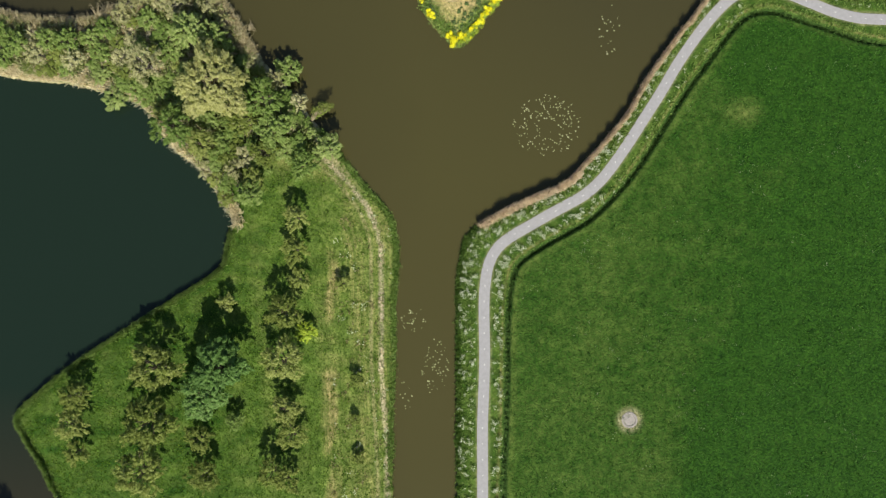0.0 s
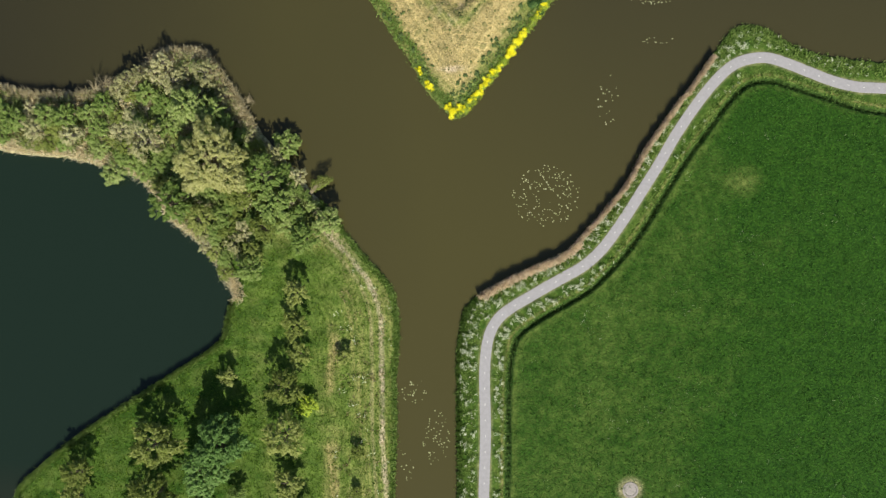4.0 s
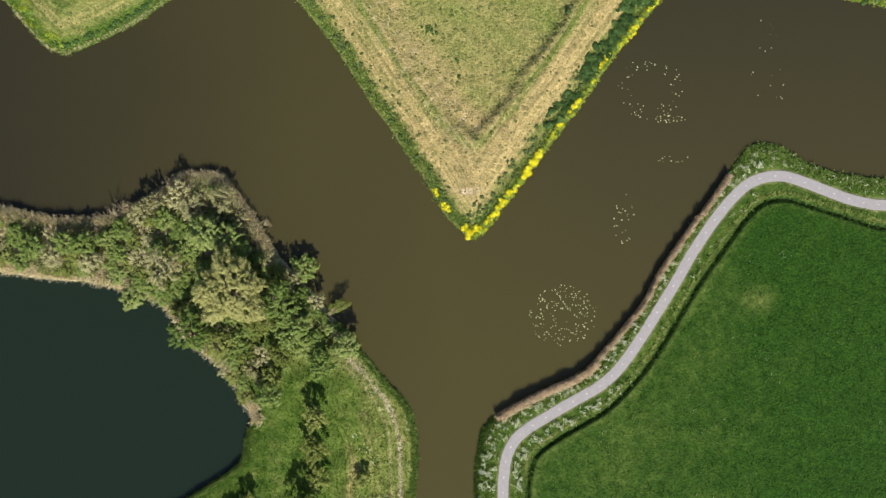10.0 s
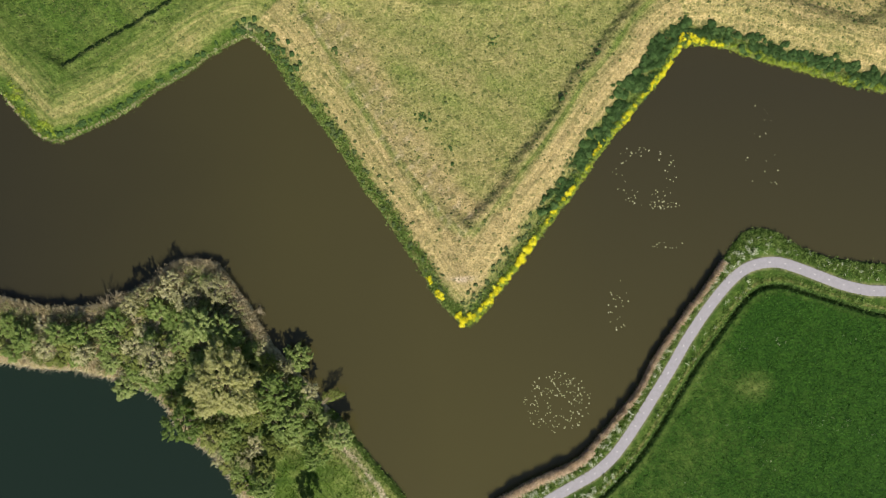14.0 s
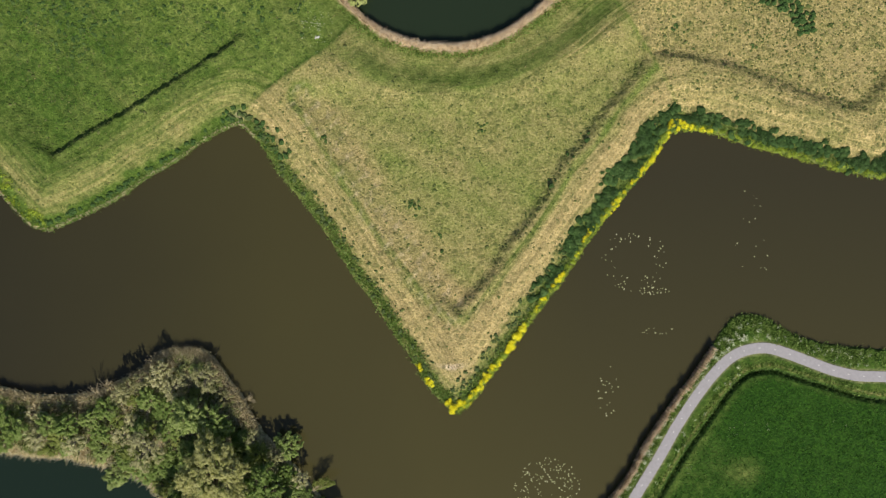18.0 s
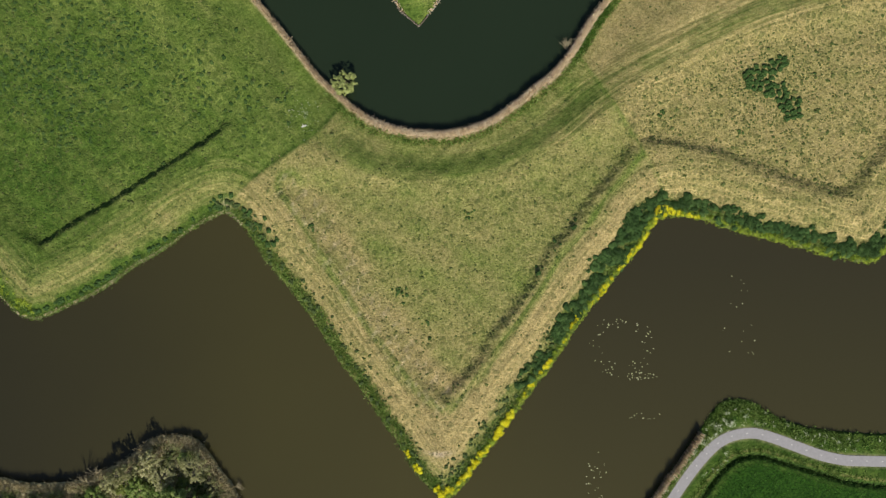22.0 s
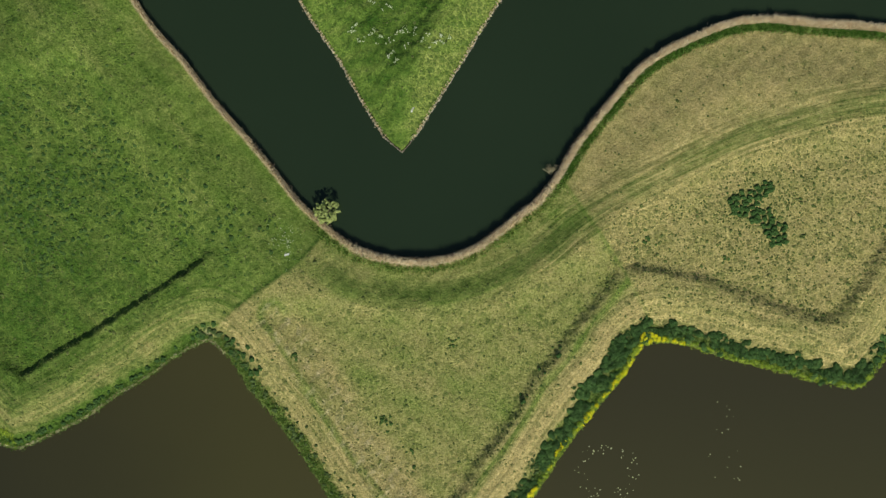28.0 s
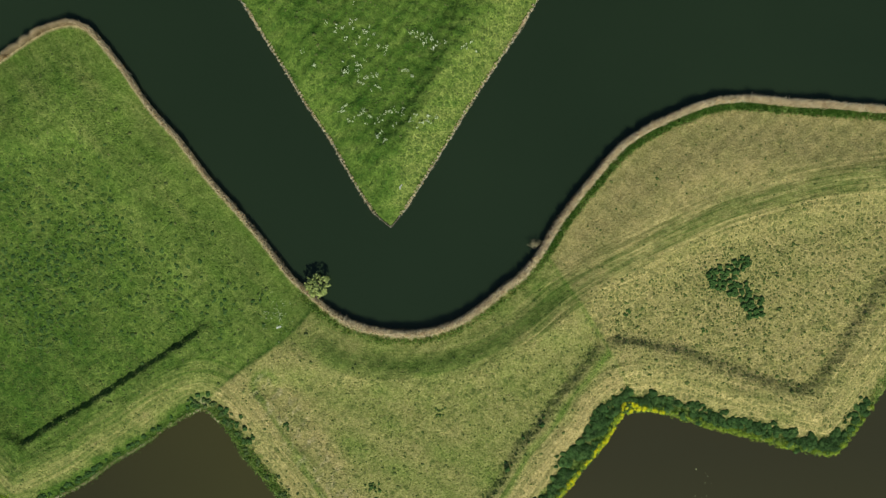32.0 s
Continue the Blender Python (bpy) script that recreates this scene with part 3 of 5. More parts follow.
    dr = 0.60 + 0.18 * step(Q[:, 1], 82, 60) + 0.12 * wobble(Q, 12, 18) + 0.18 * (1 - low) * step(do, 14, 9)
    dr += 0.25 * np.exp(-((do - 6.5) / 1.8) ** 2) * step(Q[:, 0], 0, 6)
    dr = dr * (1 - lf) + lf * (0.12 + 0.32 * np.exp(-((do - 5.0) / 1.7) ** 2) * (0.8 + 0.2 * np.sin(do * 5.2)) + 0.16 * step(do, 11, 8) + 0.08 * wobble(Q, 8, 19))
    dr = dr * (1 - rt) + rt * (0.78 + 0.10 * north + 0.08 * wobble(Q, 9, 20))
    tr = np.exp(-((dt + 0.5 * wobble(Q, 7, 21)) / 1.9) ** 2)
    stripe = np.sin(do * math.tau / 1.35 + 0.9 * wobble(Q, 9, 31)) * step(do, 3, 4) * step(do, 12.5, 10)
    dr += 0.03 * stripe * (1 - low) + 0.03 * np.sin(dt * math.tau / 0.95) * step(dt, 4.5, 2.5)
    inner_strip = step(di, 10.5, 8.5) * (1 - rt) * (1 - lf)
    dr = dr * (1 - (0.55 - 0.15 * rt) * tr * (1 - lf)) - 0.22 * inner_strip * (1 - tr)
    on_track = dt < 5.5
    pasture = (lf > 0.5) & (do > 12) & ~on_track
    lane[e] = np.where(on_track, dt + 40, np.where(pasture, Q[:, 0] * 0.77 + Q[:, 1] * 0.64 + 0.8 * wobble(Q, 14, 86), do))
    streak[e] = np.where(on_track, (0.6 + 0.8 * step(Q[:, 0], 20, 35)) * step(dt, 5.4, 3), np.where(pasture, 0.38, step(do, 2.5, 4) * step(do, 13, 10) * (1 - 0.8 * low)))
    margin = step(do + 0.8 * wobble(Q, 3.5, 22) - 1.7 * step(Q[:, 0], 4, 9) * step(Q[:, 0], 50, 44), 3.0, 1.2)
    foot = np.exp(-((np.minimum(line_distance(Q, C["bank_c"]), line_distance(Q, C["bank_cw"])) - 2.1) / 0.8) ** 2) * (1 - low) * (1 - lf) * (1 - rt)
    dcw = line_distance(Q, C["bank_cw"])
    dr += 0.22 * np.exp(-((dcw - 2.5) / 2.6) ** 2) * low * (1 - lf)
    dr -= 0.13 * low * (1 - lf) * (1 - rt) * step(dcw, 3.0, 7.0)
    dr -= 0.30 * np.exp(-(line_distance(Q, C["div_e"]) / 0.4) ** 2) + 0.5 * foot
    litter = step(di - 0.5 * step(Q[:, 0], -14, -8), 1.3, 0.8) * step(Q[:, 0], -82, -78)
    dr -= 0.30 * np.exp(-((Q[:, 0] - 3) ** 2 + (Q[:, 1] - 44.5) ** 2) / 18)
    dry[e] = np.clip(dr - 0.5 * margin + litter, 0, 1)
    # the left bastion's westward term paints lens fall-off into its lushness
    lush[e] = np.clip(lf * (0.19 - 0.10 * step(Q[:, 1], 128, 160) + 0.14 * step(Q[:, 0] * 0.6 + Q[:, 1], 110, 70) + 0.12 * wobble(Q, 16, 23) + 0.10 * low + 0.16 * step(Q[:, 0], -38, -78)) * (1 - 0.5 * step(do, 9, 7)) + 0.6 * np.exp(-(line_distance(Q, C["div_w"]) / 0.45) ** 2) * step(Q[:, 1], 101, 104) + 0.38 * tr * (1 - rt * 0.7) + 0.30 * np.exp(-((dt - 1.0) / 0.32) ** 2) * step(Q[:, 0], 20, 30) + 0.18 * np.exp(-((dt - 2.3) / 0.3) ** 2) * step(Q[:, 0], 20, 30) + 0.24 * margin + (0.75 - 0.35 * step(Q[:, 0], 68, 95)) * step(np.abs(di - 1.9 + 0.3 * wobble(Q, 7, 85)), 1.1, 0.3) * step(Q[:, 0], 24, 32), 0, 1)
    lush[e] *= 1 - litter
    bald = np.exp(-(((Q[:, 0] - 3) / 2.0) ** 2 + ((Q[:, 1] - 49.3 - 0.12 * np.abs(Q[:, 0] - 3)) / 0.5) ** 2))
    bare[e] = 0.8 * litter + 1.3 * bald + 0.5 * np.exp(-(((Q[:, 0] + 37) / 1.0) ** 2 + ((Q[:, 1] - 98.0) / 1.2) ** 2))
    bare[e] += 0.35 * np.exp(-((dcw - 1.5) / 1.8) ** 2) * step(wobble(Q, 2.2, 34), 0.2, 0.7) * (1 - lf) * step(Q[:, 0], -36, -30)
    banks = np.minimum(np.minimum(line_distance(Q, C["bank_c"]), line_distance(Q, C["bank_r"])), line_distance(Q, C["bank_l"]) + 0.8)
    tuft[e] = np.clip((0.50 - 0.28 * north + 0.26 * rt * (1 - north) + 0.30 * lf * low + 0.1 * wobble(Q, 11, 33)) * (1 - 0.8 * tr) * step(di, 4, 7) + 0.12 * step(banks, 1.8, 0.4), 0, 1)

    # ravelin in the inner moat
    e = sd["ravelin"] > -1.5
    Q = P[e]
    ds = sd["ravelin"][e]
    ring = TERRE_N
    d = line_distance(Q, np.vstack([ring, ring[:1]]))
    wide = 6.0 + 8.0 * step(line_distance(Q, C["bank_n"]), 1.0, 9.0)
    low = step(np.where(inside(Q, ring), d, -d) + 0.3 * wobble(Q, 3, 24), -wide / 2, wide / 2)
    h[e] += 3.0 * step(ds, 0.5, 9) - 2.0 * low * step(Q[:, 1], 143, 156) + 0.16 * wobble(Q, 2.6, 25) * step(ds, 1, 3)
    # sunlit south-east slope and shaded bank side are painted in as turf colour
    south_east = step(ds, 14, 3) * step(Q[:, 0] - 0.5 - (Q[:, 1] - 132) * 0.12, -1, 3)
    dry[e] = 0.02 + 0.15 * south_east * (1 - low) + 0.08 * wobble(Q, 5, 26)
    lush[e] = 0.42 + 0.20 * wobble(Q, 6, 27) + 0.12 * step(d, 7, 1) * low - 0.34 * south_east * (1 - low) - 0.2 * np.exp(-((ds - 2.4) / 1.2) ** 2) - 0.45 * np.exp(-(((Q[:, 0] + 13) / 3) ** 2 + ((Q[:, 1] - 157) / 6) ** 2))
    tuft[e] = 0.62 + 0.3 * south_east
    return h, np.clip(dry, 0, 1), np.clip(lush, 0, 1), np.clip(bare, 0, 1), tuft, sd, lane, streak


def axis(lo, hi, dense):
    a = list(np.arange(lo, hi + 1e-6, dense))
    far = np.array([1, 3, 7, 14, 25, 45, 80, 140, 240, 420, 800, 1500, 2800])
    return np.array(sorted([lo - f for f in far] + a + [hi + f for f in far]))


XS, YS = axis(-92, 106, 0.35), axis(-66, 186, 0.35)
GX, GY = np.meshgrid(XS, YS)
GRID = np.c_[GX.ravel(), GY.ravel()]
FIELDS = land(GRID)


def weights(P):
    P = np.asarray(P, float).reshape(-1, 2)
    i = np.clip(np.searchsorted(XS, P[:, 0]) - 1, 0, len(XS) - 2)
    j = np.clip(np.searchsorted(YS, P[:, 1]) - 1, 0, len(YS) - 2)
    return i, j, (P[:, 0] - XS[i]) / (XS[i + 1] - XS[i]), (P[:, 1] - YS[j]) / (YS[j + 1] - YS[j])


def between(field, w):
    i, j, u, v = w
    g = field.reshape(len(YS), len(XS))
    return (g[j, i] * (1 - u) + g[j, i + 1] * u) * (1 - v) + (g[j + 1, i] * (1 - u) + g[j + 1, i + 1] * u) * v


def ground_z(P):
    return between(FIELDS[0], weights(P))


def cover(P):
    """Land cover at points, read from the ground's grid."""
    w = weights(P)
    return (*[between(f, w) for f in FIELDS[:5]], {k: between(f, w) for k, f in FIELDS[5].items()})


# ======== mesh helpers ========
def mesh_from(name, verts, faces, mats, smooth_faces=False):
    me = bpy.data.meshes.new(name)
    verts, faces = np.asarray(verts, np.float32), np.asarray(faces, np.int32)
    k = faces.shape[1]
    me.vertices.add(len(verts))
    me.vertices.foreach_set("co", verts.ravel())
    me.loops.add(faces.size)
    me.loops.foreach_set("vertex_index", faces.ravel())
    me.polygons.add(len(faces))
    me.polygons.foreach_set("loop_start", np.arange(0, faces.size, k, dtype=np.int32))
    me.polygons.foreach_set("loop_total", np.full(len(faces), k, np.int32))
    me.polygons.foreach_set("use_smooth", np.full(len(faces), smooth_faces))
    for m in mats if isinstance(mats, (list, tuple)) else [mats]:
        me.materials.append(m)
    me.update(calc_edges=True)
    return me


def part(name, me, parent, label=""):
    ob = new(name, me)
    ob.parent = parent
    return tagged(ob, label) if label else ob


def stuff(name, me, label, category):
    return tagged(new(name, me), label, category, kind="stuff")


def blade_mesh(name, base, height, width, lean, mat, rng, bias=(0, 0)):
    """Loose three-cornered blades that stand on the base points."""
    n = len(base)
    a = rng.uniform(0, math.tau, n)
    side = np.c_[np.cos(a), np.sin(a), np.zeros(n)] * (width * rng.uniform(0.6, 1.4, n))[:, None] / 2
    b = rng.uniform(0, math.tau, n)
    hh = height * rng.uniform(0.6, 1.25, n)
    le = lean * rng.uniform(0.2, 1.2, n)
    tip = base + np.c_[np.cos(b) * le + bias[0], np.sin(b) * le + bias[1], hh]
    v = np.stack([base - side, base + side, tip], 1).reshape(-1, 3)
    return mesh_from(name, v, np.arange(3 * n).reshape(-1, 3), mat)


def tufts(P, per, spread, rng):
    """Each point of P becomes a little bunch of base points on the ground."""
    z = ground_z(P)
    base = np.repeat(np.c_[P, z - 0.03], per, axis=0)
    base[:, :2] += rng.normal(0, spread, (len(base), 2))
    return base


def scatter(n, box, keep, rng):
    P = np.c_[rng.uniform(box[0], box[1], n), rng.uniform(box[2], box[3], n)]
    return P[keep(P, cover(P))]


def tube(points, radii, sides=6):
    verts, faces = [], []
    for i, (p, r) in enumerate(zip(points, radii)):
        d = Vector(points[min(i + 1, len(points) - 1)]) - Vector(points[max(i - 1, 0)])
        q = d.to_track_quat("Z", "Y")
        for k in range(sides):
            a = math.tau * k / sides
            verts.append(Vector(p) + q @ Vector((math.cos(a) * r, math.sin(a) * r, 0)))
    for i in range(len(points) - 1):
        for k in range(sides):
            a, b = i * sides + k, i * sides + (k + 1) % sides
            faces.append((a, b, b + sides, a + sides))
    return verts, faces


def join_tubes(tubes):
    verts, faces = [], []
    for v, f in tubes:
        o = len(verts)
        verts += v
        faces += [tuple(i + o for i in q) for q in f]
    return np.array([tuple(v) for v in verts]), np.array(faces)


def leaves(centres, radii, count, size, rng, flat=0.75, loose=False):
    """Four-cornered leaves in clumps round the centres, thicker at the clumps' skins."""
    share = radii ** 2 / np.sum(radii ** 2)
    idx = rng.choice(len(centres), count, p=share)
    d = rng.normal(size=(count, 3))
    d /= np.linalg.norm(d, axis=1)[:, None]
    d[:, 2] = np.where(rng.uniform(size=count) < 0.6, np.abs(d[:, 2]), d[:, 2])
    facing = d * 0.8 + [0, 0, 0.75]
    if loose:
        facing = d * 1.15 + [0, 0, 0.38]
        d = d * np.abs(rng.normal(0.25, 0.42, count))[:, None] + rng.normal(0, 0.10, (count, 3))
        pos = centres[idx] + d * radii[idx][:, None] * [1, 1, flat]
    else:
        pos = centres[idx] + d * (radii[idx] * rng.uniform(0.4, 1.0, count) ** 0.7 * rng.uniform(0.85, 1.3, count))[:, None] * [1, 1, flat]
    nrm = facing + rng.normal(0, 0.36, (count, 3))
    nrm /= np.linalg.norm(nrm, axis=1)[:, None]
    u = np.cross(nrm, rng.normal(size=(count, 3)))
    slim = 0.55
    if loose:
        out = d + rng.normal(0, 0.28, (count, 3)) + (centres[idx] - centres.mean(0)) * 0.25 / max(radii.mean(), 0.1)
        u = out - nrm * np.sum(out * nrm, axis=1)[:, None]
        slim = 0.30
    u /= np.linalg.norm(u, axis=1)[:, None]
    w = np.cross(nrm, u)
    s = (size * rng.uniform(0.55, 1.45, count))[:, None]
    quad = np.stack([pos - u * s, pos + w * s * slim, pos + u * s, pos - w * s * slim], 1)
    return quad.reshape(-1, 3), np.arange(4 * count).reshape(-1, 4)


def domes(P, r, tall, rng, sides=8, rings=3, sink=0.05):
    """Low lumpy mounds on the ground, one at each point, with radii r and heights tall."""
    n = len(P)
    a = np.linspace(0, math.tau, sides, endpoint=False)
    p1, p2 = rng.uniform(0, math.tau, (2, n, 1))
    lump = 1 + 0.20 * np.sin(2 * a + p1) + 0.12 * np.sin(3 * a + p2)
    z = ground_z(P)
    out = []
    for j in range(rings):
        e = math.pi / 2 * j / rings
        q = r[:, None] * lump * math.cos(e) * rng.uniform(0.9, 1.1, (n, sides))
        up = tall[:, None] * math.sin(e) * rng.uniform(0.85, 1.15, (n, sides)) - (sink if j == 0 else 0)
        out.append(np.stack([P[:, :1] + np.cos(a) * q, P[:, 1:] + np.sin(a) * q, z[:, None] + up], -1))
    top = np.c_[P + rng.normal(0, 0.1, (n, 2)) * r[:, None], z + tall][:, None]
    v = np.concatenate(out + [top], 1)
    f = []
    for k in range(sides):
        k2 = (k + 1) % sides
        for j in range(rings - 1):
            o = j * sides
            f += [(o + k, o + k2, o + sides + k2), (o + k, o + sides + k2, o + sides + k)]
        f.append(((rings - 1) * sides + k, (rings - 1) * sides + k2, rings * sides))
    f = (np.array(f)[None] + (np.arange(n) * v.shape[1])[:, None, None]).reshape(-1, 3)
    return v.reshape(-1, 3), f


# ======== ground and water ========
def build_ground():
    P = GRID
    h, dry, lush, bare, tuft, _, lane, streak = FIELDS
    nx, ny = len(XS), len(YS)
    i = np.arange(nx * ny).reshape(ny, nx)
    f = np.stack([i[:-1, :-1], i[:-1, 1:], i[1:, 1:], i[1:, :-1]], -1).reshape(-1, 4)
    me = mesh_from("ground", np.c_[P, h], f, TURF, True)
    for k, v in (("dry", dry), ("lush", lush), ("bare", bare), ("tuft", tuft), ("lane", lane), ("streak", streak)):
        a = me.attributes.new(k, "FLOAT", "POINT")
        a.data.foreach_set("value", v.astype(np.float32))
    return tagged(new("ground", me), "grassy fortress ground with banks, ditches and worn tracks", "ground", kind="structure")


def build_water(name, outline, mat, label):
    bm = bmesh.new()
    bm.faces.new([bm.verts.new((x, y, 0.0)) for x, y in outline])
    bmesh.ops.triangulate(bm, faces=bm.faces[:])
    bmesh.ops.recalc_face_normals(bm, faces=bm.faces[:])
    me = bpy.data.meshes.new(name)
    bm.to_mesh(me)
    bm.free()
    if me.polygons[0].normal.z < 0:
        me.flip_normals()
    me.materials.append(mat)
    return tagged(new(name, me), label, "water", kind="structure")


build_ground()
PENINSULA_SPINE = [(-168, 46), (-75, 40), (-48, 36), (-34, 18), (-25, -10), (-25, -168)]
FORT_SPINE = [(-168, 129.5), (-85, 115), (-40, 108), (0, 95), (40, 108), (85, 112), (125, 142), (178, 142)]
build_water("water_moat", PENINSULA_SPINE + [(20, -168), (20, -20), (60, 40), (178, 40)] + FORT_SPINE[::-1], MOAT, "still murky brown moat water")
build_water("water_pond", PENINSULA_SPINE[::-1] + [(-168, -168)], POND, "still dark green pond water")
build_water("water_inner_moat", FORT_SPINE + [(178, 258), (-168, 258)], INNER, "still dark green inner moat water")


# ======== cycle path ========
def ribbon(line, width, z, thick):
    t = np.gradient(line, axis=0)
    t /= np.linalg.norm(t, axis=1)[:, None]
    nrm = np.c_[-t[:, 1], t[:, 0]]
    o = []
    for s, dz in ((1, -thick), (1, -0.02), (0.96, 0), (-0.96, 0), (-1, -0.02), (-1, -thick)):
        o.append(np.c_[line + nrm * s * width / 2, np.full(len(line), z + dz)])
    v = np.stack(o, 1).reshape(-1, 3)
    f = [(i * 6 + k, i * 6 + k + 1, i * 6 + k + 7, i * 6 + k + 6) for i in range(len(line) - 1) for k in range(5)]
    return v, f


def build_path():
    line = smooth(PATH_LINE, 0.6)
    v, f = ribbon(line, 2.05, 0.80, 0.2)
    road = tagged(new("cycle_path", mesh_from("cycle_path", v, np.array(f)[:, ::-1], ASPHALT)), "narrow pale grey asphalt cycle path with white centre marks", "cycle path", kind="structure")
    seg = np.r_[0, np.cumsum(np.linalg.norm(np.diff(line, axis=0), axis=1))]
    bm = bmesh.new()
    bmesh.ops.create_cube(bm, size=1, matrix=Matrix.Diagonal((0.34, 0.13, 0.006, 1)))
    me = bpy.data.meshes.new("dash")
    bm.to_mesh(me)
    bm.free()
    me.materials.append(PAINT)
    s = seg[np.argmin(np.abs(line[:, 1] + 60))]
    while s < seg[-1] - 20:
        x, y = np.interp(s, seg, line[:, 0]), np.interp(s, seg, line[:, 1])
        x2, y2 = np.interp(s + 0.3, seg, line[:, 0]), np.interp(s + 0.3, seg, line[:, 1])
        d = part("dash", me, road)
        d.matrix_basis = pose(x, y, 0.803, 0, 0, math.degrees(math.atan2(y2 - y, x2 - x)))
        s += 3.0


build_path()


# ======== trees and shrubs ========
def tree_meshes(r, mat, seed, leaf=0.15, density=1.0, upright=1.15, bark=None, hollow=0.0):
    """Trunk with limbs and twigs, and a crown of feathery leaf sprays, for a tree of crown radius r; hollow: how bare its middle is."""
    rng = np.random.RandomState(seed)
    H = r * upright * 2
    n = int(26 + 14 * r * r * density)
    d = rng.normal(size=(n, 3))
    d /= np.linalg.norm(d, axis=1)[:, None]
    d[:, 2] = np.where(d[:, 2] < -0.3, -d[:, 2], d[:, 2])
    az = np.arctan2(d[:, 1], d[:, 0])
    p = rng.uniform(0, math.tau, 3)
    reach = (0.80 + 0.12 * np.sin(3 * az + p[0]) + 0.09 * np.sin(5 * az + p[1]) + 0.07 * np.sin(8 * az + p[2])) * rng.uniform(0.45, 1.0, n) ** 0.45
    mid = np.array([0, 0, H * 0.58])
    c = mid + d * reach[:, None] * [r * 1.08, r * 1.08, H * 0.38]
    keep = (wobble(c[:, :2], max(1.2, r * 0.7), seed) > -0.75) & ((np.hypot(c[:, 0] - 0.1 * r, c[:, 1]) > hollow * r) | (rng.uniform(size=n) < 0.25))
    c, d = c[keep], d[keep]
    n = len(c)
    rad = rng.uniform(0.22, 0.46, n) * (0.75 + 0.07 * r)
    tubes = [tube([(0, 0, -0.3), (r * 0.02, 0, H * 0.2), (r * 0.05, -r * 0.03, H * 0.5), (0, 0, H * 0.72)], [r * 0.07, r * 0.055, r * 0.036, r * 0.012], 7)]
    for k in range(min(n, 12 + int(r * 5))):
        e = c[k]
        z = H * rng.uniform(0.2, 0.5)
        m = np.array([e[0] * 0.45, e[1] * 0.45, z * 0.45 + e[2] * 0.55]) + rng.normal(0, r * 0.04, 3)
        w = r * (0.028 if k < 9 else 0.014)
        tubes.append(tube([(0, 0, z), tuple(m), tuple(e)], [w, w * 0.65, 0.012], 5 if k < 9 else 4))
    wood = mesh_from("trunk", *join_tubes(tubes), bark or BARK, True)
    v, f = sprays(c, d, rad, int(40 * density ** 0.5), leaf, rng)
    return wood, mesh_from("crown", v, f, mat)


def sprays(c, d, rad, per, size, rng):
    """Leaves in tight sprays round the centres c; they point outward along d and lie like shingles on each spray."""
    d = d + rng.normal(0, 0.45, d.shape)
    d /= np.linalg.norm(d, axis=1)[:, None]
    idx = np.repeat(np.arange(len(c)), per)
    count = len(idx)
    q = rng.normal(size=(count, 3))
    q /= np.linalg.norm(q, axis=1)[:, None]
    q[:, 2] = np.where(rng.uniform(size=count) < 0.65, np.abs(q[:, 2]), q[:, 2])
    long = d[idx] * (rng.uniform(-1.0, 1.5, count) * rad[idx] * 0.8)[:, None]
    pos = c[idx] + long + q * (rad[idx] * rng.uniform(0.1, 1.0, count) ** 0.7)[:, None] * [0.85, 0.85, 0.65]
    nrm = q * 0.75 + d[idx] * 0.35 + [0, 0, 0.62] + rng.normal(0, 0.28, (count, 3))
    nrm /= np.linalg.norm(nrm, axis=1)[:, None]
    out = d[idx] * 0.9 + q * 0.6 + rng.normal(0, 0.35, (count, 3))
    u = out - nrm * np.sum(out * nrm, axis=1)[:, None]
    u /= np.maximum(np.linalg.norm(u, axis=1), 1e-6)[:, None]
    w = np.cross(nrm, u)
    s = (size * rng.uniform(0.6, 1.4, count))[:, None]
    quad = np.stack([pos - u * s, pos + w * s * 0.42, pos + u * s * 1.1, pos - w * s * 0.42], 1)
    return quad.reshape(-1, 3), np.arange(4 * count).reshape(-1, 4)


def tree(name, kind, x, y, meshes, turn, scale, label, category, group):
    wood, crown = meshes
    root = tagged(new(name), label, category, group)
    part("trunk", wood, root)
    part(kind, crown, root)
    root.matrix_basis = pose(x, y, float(ground_z([(x, y)])[0]), 0, 0, turn) @ Matrix.Diagonal((*scale, 1))
    return root


def grove(trees, protos, name, label, category, group, seed, squat=1.0):
    rng = random.Random(seed)
    for x, y, r in trees:
        base, meshes = min(protos, key=lambda p: abs(p[0] - r) + rng.uniform(0, 0.35))
        s = r / base
        tree(name, "crown", x, y, meshes, rng.uniform(0, 360), (s * rng.uniform(0.92, 1.08), s * rng.uniform(0.92, 1.08), s * squat * rng.uniform(0.85, 1.15)), label, category, group)


